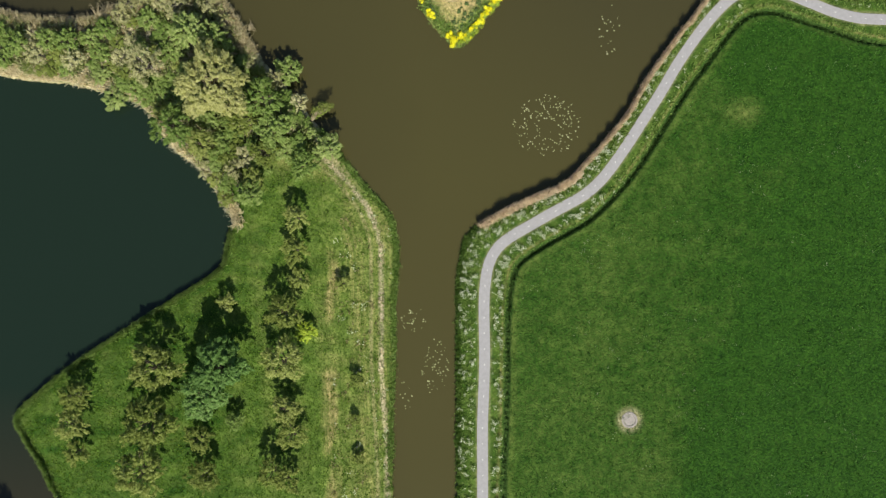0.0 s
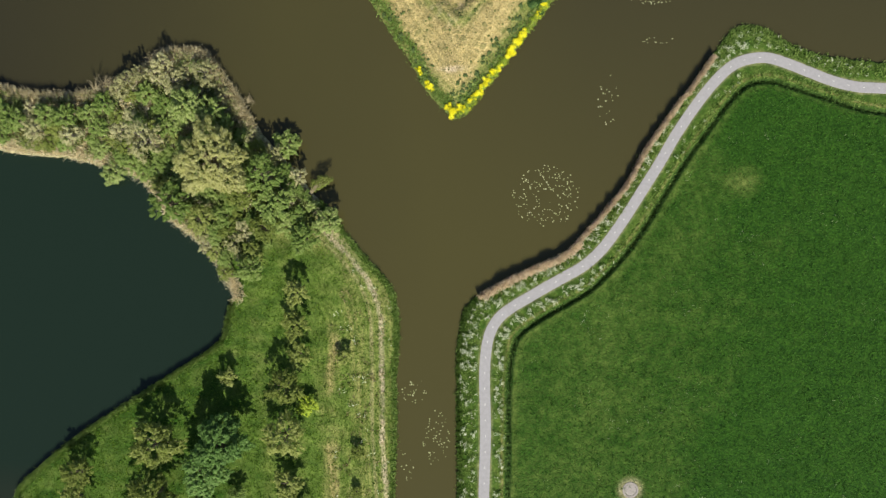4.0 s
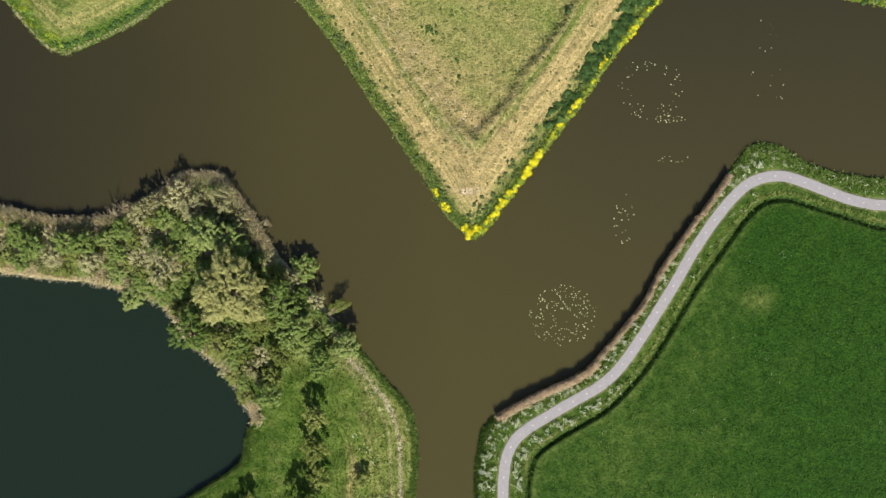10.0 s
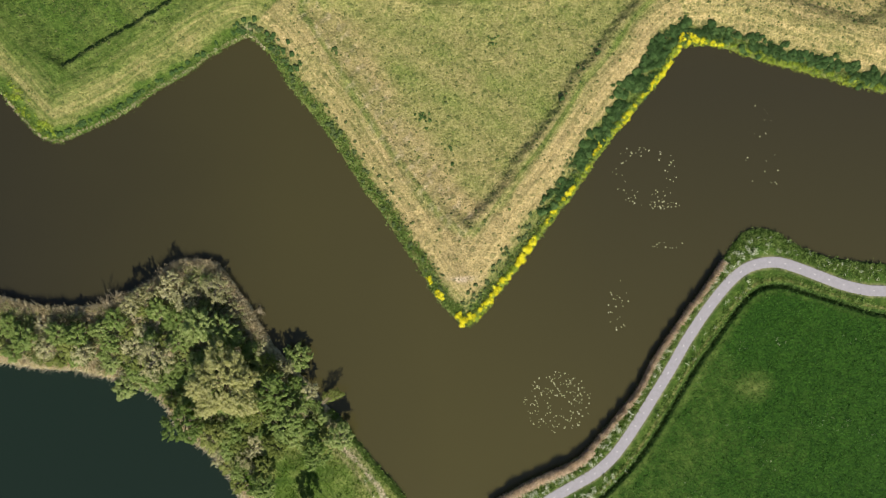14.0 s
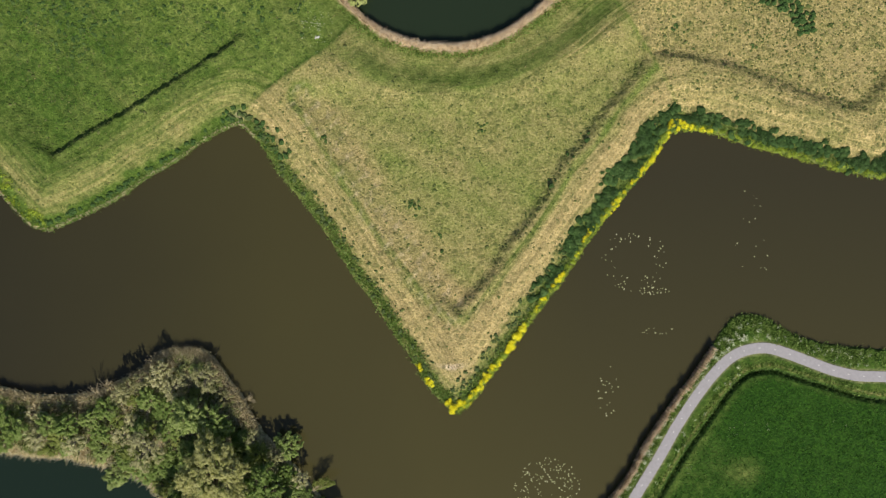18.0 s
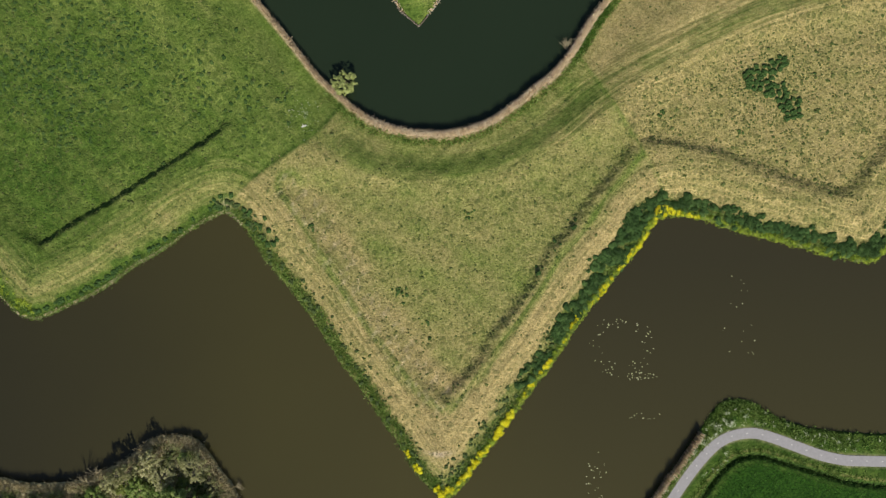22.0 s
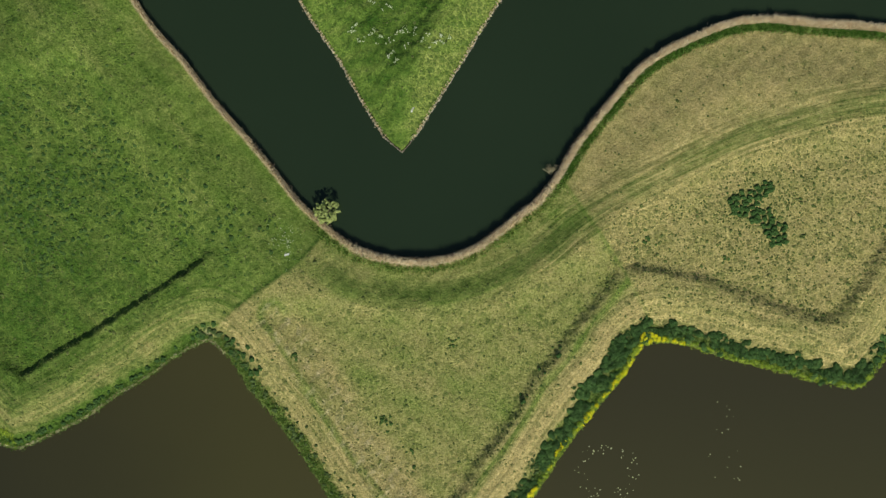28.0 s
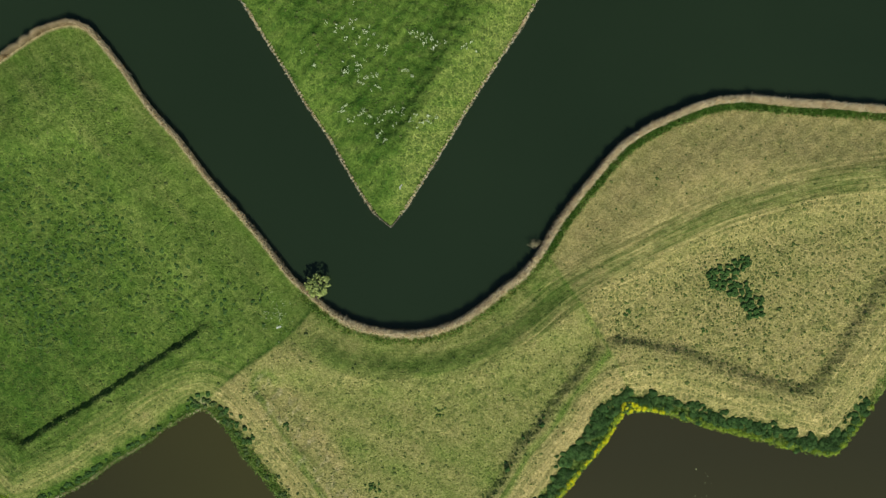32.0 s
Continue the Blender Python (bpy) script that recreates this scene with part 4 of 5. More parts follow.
WILLOW = [(-41, 31.6, 7.2)]
FRESH = [(-40.7, -21.4, 6.7), (-32.5, 29.1, 4.1), (-30.4, 23.5, 3.7), (-24.8, 17.3, 3.1), (-20.3, 20.5, 2.6), (-28.3, 35.2, 2.7), (-34.7, 11.7, 2.7), (-37.9, -30.6, 1.8), (-48.8, 23.9, 4.1), (-42.3, 40.8, 3.5), (-46.5, 42.3, 3.1), (-61, 30, 2.5), (-40.2, 39.2, 2.5), (-45.7, 41.7, 3.5), (-54.3, 44.8, 2.1)]
OLIVE = [(-51.8, -20.1, 4.9), (-52.3, -29.8, 5.1), (-53.7, -38.7, 4.9), (-66.8, -25.9, 3.4), (-67.6, -30.9, 3), (-67.1, -36.2, 2.2), (-44.1, -33.4, 2.8), (-43.4, -40.2, 3.4), (-28.4, -10, 3.9), (-28.3, -18.7, 4.4), (-28.3, -28.3, 2.8), (-27.2, -32.9, 3), (-30.6, -39.5, 2.9), (-39.4, -8.5, 1.8), (-44.1, 21.2, 3.1), (-32.2, 19.4, 2.9), (-34.5, 14.4, 2.5), (-36.4, 25.3, 3.3)]
SCRUB = [(-26.6, 1.3, 2.7), (-26.1, -4.2, 2.2), (-17.8, -5, 1.5), (-15.4, -23, 1.2), (-15.6, -30.5, 1.1), (-14.8, -37.8, 1.3), (-27.9, -41, 2.7), (-26.3, 7.3, 2.4), (-54.1, 35.8, 3.7), (-67.9, 36.9, 2.5), (-74.9, 38.1, 2.3), (-36.4, 18.9, 2.1), (-38, 16.6, 1.9), (-43.4, 48.6, 2.9), (-49.4, 46.9, 2.7), (-52.8, 48.9, 2.1), (-59.7, 45.8, 2.1), (-40.2, 44.4, 1.6)]
HEDGE = [(-78.8, 39.9, 2.4), (-69.1, 40.4, 2.4), (-65.4, 41.2, 1.9), (-72.9, 40.8, 2.1), (-81.5, 37.3, 1.9), (-63.4, 38.4, 1.9), (-24.7, -14, 2.1)]
PROTO = {
    "willow": [(7.0, tree_meshes(7.0, LEAF_WILLOW, 1, 0.14, 1.5, 0.8, PALE_BARK, 0.2))],
    "fresh": [(r, tree_meshes(r, LEAF_FRESH, 10 + i, 0.15, 1.15, 1.0)) for i, r in enumerate((1.5, 2.1, 2.6, 3.4, 4.0, 5.5))],
    "olive": [(r, tree_meshes(r, LEAF_OLIVE, 20 + i, 0.14, 1.1, 1.0)) for i, r in enumerate((1.5, 2.0, 2.5, 3.0, 3.5, 4.1))],
    "scrub": [(r, tree_meshes(r, LEAF_GREY, 30 + i, 0.13, 0.60, 0.9, GREY_TWIG)) for i, r in enumerate((1.3, 1.8, 2.3, 3.0))],
}
grove(WILLOW, PROTO["willow"], "willow_tree", "tall spreading willow with pale yellow-green spring leaves", "tree", "trees on the peninsula", 1)
LEAF_VIVID = leaf_material("vivid_leaves", (0.082, 0.172, 0.036), (0.175, 0.315, 0.078), (0.33, 0.46, 0.16), 0.45)
BIG = [(4.6, tree_meshes(4.6, LEAF_VIVID, 47, 0.16, 1.7, 0.95)), (3.2, tree_meshes(3.2, LEAF_VIVID, 48, 0.16, 1.7, 0.95))]
grove([(-39.8, -19.8, 5.5), (-42.8, -25.6, 4.6)], BIG, "leafy_tree", "large leafy tree with dense bright green crown", "tree", "trees on the peninsula", 9)
grove(FRESH[1:], PROTO["fresh"], "leafy_tree", "leafy tree with fresh green crown on grassy peninsula", "tree", "trees on the peninsula", 2)
grove(OLIVE, PROTO["olive"], "young_tree", "young tree with thin olive-green crown standing in grass", "tree", "trees on the peninsula", 3)
grove([b for b in SCRUB if b[1] < 10], PROTO["olive"], "scrub_bush", "olive-green scrub bush with thin twigs in grass", "bush", "scrub on the peninsula", 4)
grove([b for b in SCRUB if b[1] >= 10], PROTO["scrub"], "scrub_bush", "grey-brown half-bare scrub bush with thin twigs", "bush", "scrub on the peninsula", 4)
grove(HEDGE[:-1], PROTO["fresh"], "green_bush", "dense green bush on the reedy neck of land", "bush", "bushes on the neck", 5)
grove(HEDGE[-1:], [(1.7, tree_meshes(1.7, LEAF_LIME, 45, 0.13, 1.3, 0.8))], "lime_bush", "small round bush with bright lime-yellow leaves", "bush", "", 6)
grove([(-13.6, 120.4, 2.7)], [(2.9, tree_meshes(2.9, LEAF_SILVER, 46, 0.14, 0.9, 1.0, PALE_BARK))], "waterside_willow", "silvery grey-green willow bush at the water's edge", "bush", "", 7)


def thicket(seed):
    """Undergrowth that closes the wood between the larger trees."""
    rng = np.random.RandomState(seed)
    taken = [(x, y, r * 0.62) for l in (WILLOW, FRESH, OLIVE, SCRUB, HEDGE) for x, y, r in l]
    found = {"fresh": [], "olive": [], "scrub": []}
    P = np.c_[rng.uniform(-92, -14, 6000), rng.uniform(8, 56, 6000)]
    d = cover(P)[5]["west"]
    for (x, y), s in zip(P, d):
        r = rng.uniform(1.1, 2.3)
        gap = 0.78 if y > 40 or x < -58 else 0.52
        if s < r * 0.62 + (2.3 if y > 38 else 1.1 if x < -44 else 0.0) or y < 12 + 0.75 * (x + 30) + 6 or any((x - a) ** 2 + (y - b) ** 2 < (r * gap + q) ** 2 for a, b, q in taken):
            continue
        if y > 41 and x > -60 and rng.uniform() < 0.6:
            continue
        taken.append((x, y, r * 0.62))
        north = y > 40 or x < -58
        kind = rng.choice(["fresh", "olive", "scrub"], p=[0.22, 0.36, 0.42] if north else [0.74, 0.16, 0.10])
        found[kind].append((x, y, r))
    grove(found["fresh"], PROTO["fresh"], "leafy_bush", "fresh green bush in the waterside thicket", "bush", "thicket on the peninsula", seed + 1, 0.72)
    grove(found["olive"], PROTO["olive"], "willow_bush", "olive-green willow bush in the waterside thicket", "bush", "thicket on the peninsula", seed + 2, 0.72)
    grove(found["scrub"], PROTO["scrub"], "scrub_bush", "grey-brown half-bare scrub bush with thin twigs", "bush", "scrub on the peninsula", seed + 3, 0.72)


thicket(90)
for x, y, turn in ((-55.5, 48.3, 20), (-51.2, 50.6, 140), (-57.8, 47.2, 250), (-30.5, 33.8, 70), (-26.0, 29.0, 200)):
    tree("tall_shrub", "crown", x, y, PROTO["scrub"][1][1], turn, (0.9, 0.9, 1.7), "tall thin half-bare shrub at the water's edge", "bush", "scrub on the peninsula")
# unseen trees, added to throw the dark shadow on the pond's corner
for x, y, turn in ((-91, -56, 10), (-80.6, -58.6, 130), (-85.4, -56.4, 260)):
    tree("leafy_tree", "crown", x, y, PROTO["fresh"][4][1], turn, (0.95, 0.95, 2.0), "unseen tall leafy tree added to shade the pond's corner", "tree", "trees on the far bank")


# ======== reeds, grass and herbs ========
RNG = np.random.RandomState(3)


def belt(line, lo, hi, gap, count, rng, x0=-1e9, x1=1e9, y0=-1e9, y1=1e9, inward=1, with_way=False):
    """Points beside a shore line: between lo and hi metres to its land side."""
    l = smooth(line, 0.5)
    t = np.gradient(l, axis=0)
    t /= np.linalg.norm(t, axis=1)[:, None]
    nrm = np.c_[t[:, 1], -t[:, 0]] * inward
    ok = (l[:, 0] > x0) & (l[:, 0] < x1) & (l[:, 1] > y0) & (l[:, 1] < y1)
    idx = rng.choice(np.where(ok)[0], count)
    P = l[idx] + nrm[idx] * rng.uniform(lo, hi, count)[:, None] + rng.normal(0, gap, (count, 2))
    return (P, nrm[idx]) if with_way else P


def reeds(name, found, height, label, rng, mat=None, lean=0.95, width=0.11, out=0.28, plume=0.11):
    P, way = found
    z = np.maximum(ground_z(P), -0.3)
    patchy = 1 + 0.22 * wobble(P, 4.0, 71)
    n = len(P)
    a, b = rng.uniform(0, math.tau, n), rng.uniform(0, math.tau, n)
    side = np.c_[np.cos(a), np.sin(a), np.zeros(n)] * (width * rng.uniform(0.6, 1.4, n))[:, None] / 2
    h = height * rng.uniform(0.6, 1.2, n) * patchy
    le = lean * rng.uniform(0.1, 1.1, n)
    k = out * rng.uniform(0.0, 1.4, n)
    base = np.c_[P, z]
    tip = base + np.c_[np.cos(b) * le - way[:, 0] * k, np.sin(b) * le - way[:, 1] * k, h]
    knee = base * 0.45 + tip * 0.55 + np.c_[way * 0.06, np.full(n, 0.18)]
    v = np.stack([base - side, base + side, knee + side, tip, knee - side], 1).reshape(-1, 3)
    f = np.arange(5 * n).reshape(-1, 5)
    # drooping plumes at the tips
    along = np.c_[np.cos(b), np.sin(b), rng.uniform(-0.5, 0.1, n)] * (plume * rng.uniform(0.6, 1.4, n))[:, None]
    wide = np.c_[-np.sin(b), np.cos(b), rng.uniform(-0.4, 0.4, n)] * (plume * 0.34)
    q = np.stack([tip - along * 0.5, tip + wide, tip + along, tip - wide * 0.8, tip - along * 0.4 - wide * 0.5], 1).reshape(-1, 3)
    v, f = np.vstack([v, q]), np.arange(10 * n).reshape(-1, 5)
    return stuff(name, mesh_from(name, v, f, mat or REED), label, "reeds")


reeds("reed_belt", belt(EAST_SHORE, -0.05, 0.6, 0.08, 8200, RNG, 7.5, 53, 5, 53, with_way=True), 1.7, "dry straw-coloured reed belt at the moat's edge", RNG, lean=0.35, width=0.10, out=0.15)
reeds("reed_belt", belt(EAST_SHORE, 0.3, 1.15, 0.12, 2600, RNG, 8, 27, 6, 18, with_way=True), 1.4, "broad pale pinkish reed belt at the moat's edge", RNG, lean=0.5, width=0.10, out=0.1)
reeds("reed_belt", belt(INNER_SHORE, 0.1, 0.75, 0.1, 9000, RNG, -80, -9, with_way=True), 1.5, "thin dry straw-coloured reed belt along the inner moat", RNG, lean=0.35, width=0.10, out=0.15)
reeds("reed_belt", belt(INNER_SHORE, 0.25, 1.15, 0.1, 18000, RNG, -9, 112, with_way=True), 1.6, "dry straw-coloured reed belt along the inner moat", RNG, lean=0.45, width=0.10)
reeds("reed_belt", belt(WEST_SHORE, 0.35, 2.5, 0.2, 16000, RNG, -95, -34, 30, 60, inward=-1, with_way=True), 1.4, "dry pale reeds on the neck of land", RNG, FLAT_REED, 1.0, 0.11, 0.1, 0.08)
reeds("reed_belt", belt(POND_SHORE, 0.5, 2.4, 0.25, 7000, RNG, -95, -38, 6, 60, inward=-1, with_way=True), 1.4, "dry pale reeds beside the pond", RNG, FLAT_REED, 1.0, 0.11, 0.1, 0.08)
reeds("dry_fringe", belt(RAVELIN_SHORE, 0.0, 0.35, 0.08, 3000, RNG, -40, 40, 134, 190, inward=-1, with_way=True), 0.45, "thin dry grass fringe on the ravelin's stone edge", RNG, lean=0.3, out=0.15, plume=0.07)
reeds("dry_fringe", belt(FORT_SHORE, -0.1, 0.35, 0.06, 1100, RNG, -92, -34, inward=-1, with_way=True), 0.4, "thin dry grass fringe along the bastion's waterline", RNG, lean=0.25, out=0.1, plume=0.06)
REED_STEM = leaf_material("reed_stems", (0.20, 0.135, 0.09), (0.34, 0.245, 0.17), (0.50, 0.40, 0.29), 0.25)
reeds("reed_stems", belt(INNER_SHORE, -0.15, 0.3, 0.08, 5200, RNG, -12, 112, with_way=True), 0.9, "brown reed stems standing at the inner moat's waterline", RNG, REED_STEM, 0.3, 0.09, 0.12, 0.05)
reeds("reed_stems", belt(EAST_SHORE, -0.15, 0.25, 0.08, 2400, RNG, 8, 53, 5, 53, with_way=True), 0.8, "pinkish brown reed stems standing at the moat's waterline", RNG, REED_STEM, 0.3, 0.09, 0.12, 0.05)
wood = scatter(62000, (-92, -22, 12, 56), lambda P, g: (g[5]["west"] > 1.0) & ((wobble(P, 7, 73) > 0.25) | (P[:, 1] > 36) & (wobble(P, 5, 74) > -0.35)) & (P[:, 1] > 22 + 0.75 * (P[:, 0] + 30)), RNG)
reeds("reed_bed", (wood, np.c_[-np.ones(len(wood)), np.zeros(len(wood))]), 1.2, "dry pale reeds and straw between the thicket's bushes", RNG, FLAT_REED, 1.5, 0.13, 0.2, 0.08)
under = scatter(40000, (-92, -22, 12, 56), lambda P, g: (g[5]["west"] > 1.2) & (wobble(P, 6, 75) > -0.35) & (P[:, 1] > 20 + 0.75 * (P[:, 0] + 30)), RNG)
reeds("undergrowth", (under, np.c_[-np.ones(len(under)), np.zeros(len(under))]), 1.9, "grey-green nettles and sedge between the thicket's bushes", RNG, LEAF_UNDER, 0.9, 0.15, 0.2, 0.2)

meadow = scatter(28000, (3, 100, -56, 56), lambda P, g: (g[5]["east"] > 1.0) & inside(P, FIELD), RNG)
stuff("meadow_grass", blade_mesh("meadow_grass", tufts(meadow, 3, 0.2, RNG), 0.30, 0.14, 0.3, BLADE_LUSH, RNG), "lush dark green meadow grass", "grass")
pale = scatter(9000, (8, 100, -50, 50), lambda P, g: inside(P, FIELD) & (g[5]["east"] > 1) & (wobble(P, 2.6, 91) + 0.5 * wobble(P, 13, 92) + 0.6 * np.exp(-(((P[:, 0] - 40) / 14) ** 2 + ((P[:, 1] + 22) / 18) ** 2)) > 0.5), RNG)
BLADE_PALE = leaf_material("pale_meadow_blades", (0.05, 0.14, 0.02), (0.13, 0.25, 0.05), (0.27, 0.38, 0.13), 0.35)
stuff("meadow_clumps", blade_mesh("meadow_clumps", tufts(pale, 5, 0.16, RNG), 0.34, 0.13, 0.35, BLADE_PALE, RNG), "paler grass clumps sprinkled over the meadow", "grass")
tall = np.vstack([belt(EAST_SHORE, -0.1, 0.7, 0.12, 3000, RNG, -5, 14, -60, 6), belt(POND_SHORE, -0.1, 0.5, 0.1, 1800, RNG, -86, -38, -50, 6, inward=-1)])
stuff("tall_herbs", blade_mesh("tall_herbs", tufts(tall, 4, 0.16, RNG), 0.5, 0.16, 0.4, LEAF_HERB, RNG), "tall green herbs along the water's edge", "herbs")
edge = belt(POND_SHORE, 0.0, 0.45, 0.1, 2600, RNG, -84, -39, -50, 5, inward=-1)
stuff("bank_herbs", blade_mesh("bank_herbs", tufts(edge, 4, 0.14, RNG), 1.35, 0.16, 0.3, LEAF_HERB, RNG), "tall green herbs on the pond's bank", "herbs")
BLADE_ROUGH = leaf_material("rough_grass_blades", (0.060, 0.148, 0.012), (0.118, 0.226, 0.021), (0.23, 0.335, 0.045), 0.35)
west = scatter(40000, (-84, -7, -56, 34), lambda P, g: g[5]["west"] > 0.3, RNG)
hay = scatter(1100, (-20.5, -10.5, -56, 8), lambda P, g: (wobble(P, 5, 49) > 0.15) & (wobble(P, 1.8, 50) > -0.1), RNG)
stuff("pale_herbs", blade_mesh("pale_herbs", tufts(hay, 6, 0.2, RNG), 0.55, 0.14, 0.4, STRAW, RNG), "pale dry herb stalks in rough grass by the trail", "herbs")
stuff("rough_grass", blade_mesh("rough_grass", tufts(west, 3, 0.2, RNG), 0.35, 0.14, 0.32, BLADE_ROUGH, RNG), "rough green grass between the trees", "grass")
fort = scatter(25000, (-92, 106, 40, 176), lambda P, g: (g[5]["fort"] > 0.6) & (RNG.uniform(size=len(P)) < g[1] - 0.12), RNG)
stuff("dry_grass", blade_mesh("dry_grass", tufts(fort, 3, 0.2, RNG), 0.28, 0.13, 0.32, STRAW, RNG), "dry straw-coloured grass on the bastions", "grass")
green = scatter(44000, (-92, 106, 40, 186), lambda P, g: (np.maximum(g[5]["fort"], g[5]["ravelin"]) > 0.4) & (RNG.uniform(size=len(P)) > g[1] * 1.1), RNG)
stuff("green_grass", blade_mesh("green_grass", tufts(green, 3, 0.2, RNG), 0.28, 0.13, 0.3, BLADE_GREEN, RNG), "green grass on the bastions and ravelin", "grass")
tuss = scatter(26000, (-92, 106, 40, 186), lambda P, g: (np.maximum(g[5]["fort"], g[5]["ravelin"]) > 3) & (RNG.uniform(size=len(P)) < 0.06 + g[4] * 0.5), RNG)
holes = np.vstack([RNG.normal(0, 1, (k, 2)) * [a, b] + [x, y] for x, y, a, b, k in ((-76, 123, 3.5, 3, 90), (-66, 124, 4, 4, 110), (-68, 114, 4, 3, 80), (-58, 131, 6, 7, 130), (-48, 124, 7, 7, 110), (-72, 138, 7, 8, 90), (-32, 117, 5, 4, 50))])
rough = scatter(6500, (40, 104, 98, 140), lambda P, g: inside(P, TERRE_R) & (g[4] > 0.42) & (RNG.uniform(size=len(P)) < 0.25 + 0.75 * np.exp(-((P[:, 0] - 70) / 9) ** 2 - ((P[:, 1] - 118) / 8) ** 2)), RNG)
tuss = np.vstack([tuss, rough])
size = RNG.uniform(0.08, 0.26, len(tuss)) * np.where(RNG.uniform(size=len(tuss)) < 0.08, 1.7, 1.0)
stuff("grass_hummocks", mesh_from("grass_hummocks", *domes(tuss, size, size * RNG.uniform(0.3, 0.65, len(tuss)), RNG, 7, 2), CUSHION_TURF, True), "small dark grass hummocks in grazed turf", "hummocks")
size = RNG.uniform(0.18, 0.50, len(holes))
stuff("pasture_hummocks", mesh_from("pasture_hummocks", *domes(holes, size, size * RNG.uniform(0.25, 0.5, len(holes)), RNG, 8, 3), CUSHION_GREEN, True), "darker green hummocks in grazed pasture", "hummocks")
patches = np.vstack([RNG.normal(0, s, (k, 2)) + [x, y] for x, y, s, k in ((-3.5, 80.5, 0.8, 16), (-20.5, 93.5, 0.4, 5), (47.5, 113.5, 0.6, 7), (61.5, 109.5, 0.5, 5), (1, 74, 0.8, 6), (10, 95, 0.7, 7))])
size = RNG.uniform(0.2, 0.42, len(patches))
stuff("nettle_patches", mesh_from("nettle_patches", *domes(patches, size, size * 0.6, RNG, 9, 3), CUSHION_GREEN, True), "small dark nettle cushions in the turf", "weeds")
ditch = belt(DITCH_LINE, -0.45, 0.45, 0.08, 2000, RNG, 0, 110, -60)
# dark blades added so that the ditch bed looks shaded
stuff("ditch_sedge", blade_mesh("ditch_sedge", tufts(ditch, 5, 0.12, RNG), 0.35, 0.12, 0.2, NETTLE, RNG), "dark sedge deepening the shade of the narrow meadow ditch", "sedge")
ridge = np.vstack([belt(BANK_CENTRE, -0.9, 0.9, 0.25, 90, RNG), belt(BANK_RIGHT, -0.9, 0.9, 0.3, 120, RNG), belt(BANK_LEFT, -0.35, 0.35, 0.12, 200, RNG)])
size = RNG.uniform(0.08, 0.21, len(ridge))
stuff("bank_hummocks", mesh_from("bank_hummocks", *domes(ridge, size, size * 0.6, RNG, 7, 2), CUSHION_TURF, True), "dark rough hummocks along the inner banks", "hummocks")
bank = np.vstack([belt(EAST_SHORE, 0.1, 3.2, 0.4, 5000, RNG, 2, 100, -60), belt(FORT_SHORE, 0.0, 2.2, 0.4, 6500, RNG, -36, 128, inward=-1), belt(FORT_SHORE, 0.0, 0.7, 0.15, 1200, RNG, -120, -36, inward=-1), belt(WEST_SHORE, 0.0, 0.8, 0.2, 2400, RNG, -30, 0, -60, 25, inward=-1),
                  belt(POND_SHORE, 0.0, 0.9, 0.2, 2000, RNG, -84, -38, -50, 6, inward=-1), belt(DITCH_LINE, 0.7, 1.9, 0.2, 1300, RNG, 0, 100, -60, inward=-1), belt(INNER_SHORE, 1.4, 2.5, 0.2, 2200, RNG, 30, 105), belt(INNER_SHORE, 1.4, 2.6, 0.3, 700, RNG, -16, 30)])
bank = bank[line_distance(bank, C["path"]) > 1.35]
stuff("bank_herbs", blade_mesh("bank_herbs", tufts(bank, 5, 0.22, RNG), 0.36, 0.2, 0.4, LEAF_HERB, RNG), "fresh green herbs and nettles along the banks", "herbs")


VIVID = leaf_material("vivid_bank_grass", (0.032, 0.11, 0.012), (0.075, 0.195, 0.024), (0.16, 0.31, 0.055), 0.35)
strip = belt(INNER_SHORE, 1.2, 2.3, 0.2, 5200, RNG, 30, 108)
strip = strip[wobble(strip, 9, 83) + 0.8 * wobble(strip, 2.5, 84) > -0.35 + 0.6 * step(strip[:, 0], 70, 95)]
stuff("bank_grass", blade_mesh("bank_grass", tufts(strip, 5, 0.2, RNG), 0.4, 0.16, 0.3, VIVID, RNG), "vivid green grass strip behind the reeds", "grass")


def umbels(name, P, mat, label, height=0.7, size=0.055, per=6):
    """Flat flower heads on thin stalks, in bunches."""
    rng = np.random.RandomState(len(P))
    z = ground_z(P)
    c = np.repeat(np.c_[P, z], per, axis=0)
    c[:, :2] += rng.normal(0, 0.17, (len(c), 2))
    top = c + np.c_[np.zeros((len(c), 2)), height * rng.uniform(0.7, 1.2, len(c))]
    s = size * rng.uniform(0.5, 1.5, len(c))
    ring = [top + np.c_[np.cos(a) * s, np.sin(a) * s, rng.normal(0, 0.02, len(c))] for a in (0.3, 1.8, 3.4, 5.0)]
    v = np.stack(ring, 1).reshape(-1, 3)
    stalk = np.stack([c - [0.012, 0, 0], c + [0.012, 0, 0], top - [0, 0, 0.01], top - [0.004, 0, 0.01]], 1).reshape(-1, 3)
    f = np.arange(4 * len(c)).reshape(-1, 4)
    me = mesh_from(name, np.vstack([v, stalk]), np.vstack([f, f + len(v)]), [mat, LEAF_HERB])
    me.polygons.foreach_set("material_index", np.r_[np.zeros(len(f), np.int32), np.ones(len(f), np.int32)])
    return stuff(name, me, label, "wild flowers")


def clumped(P, size, seed, level):
    return P[wobble(P, size, seed) > level]


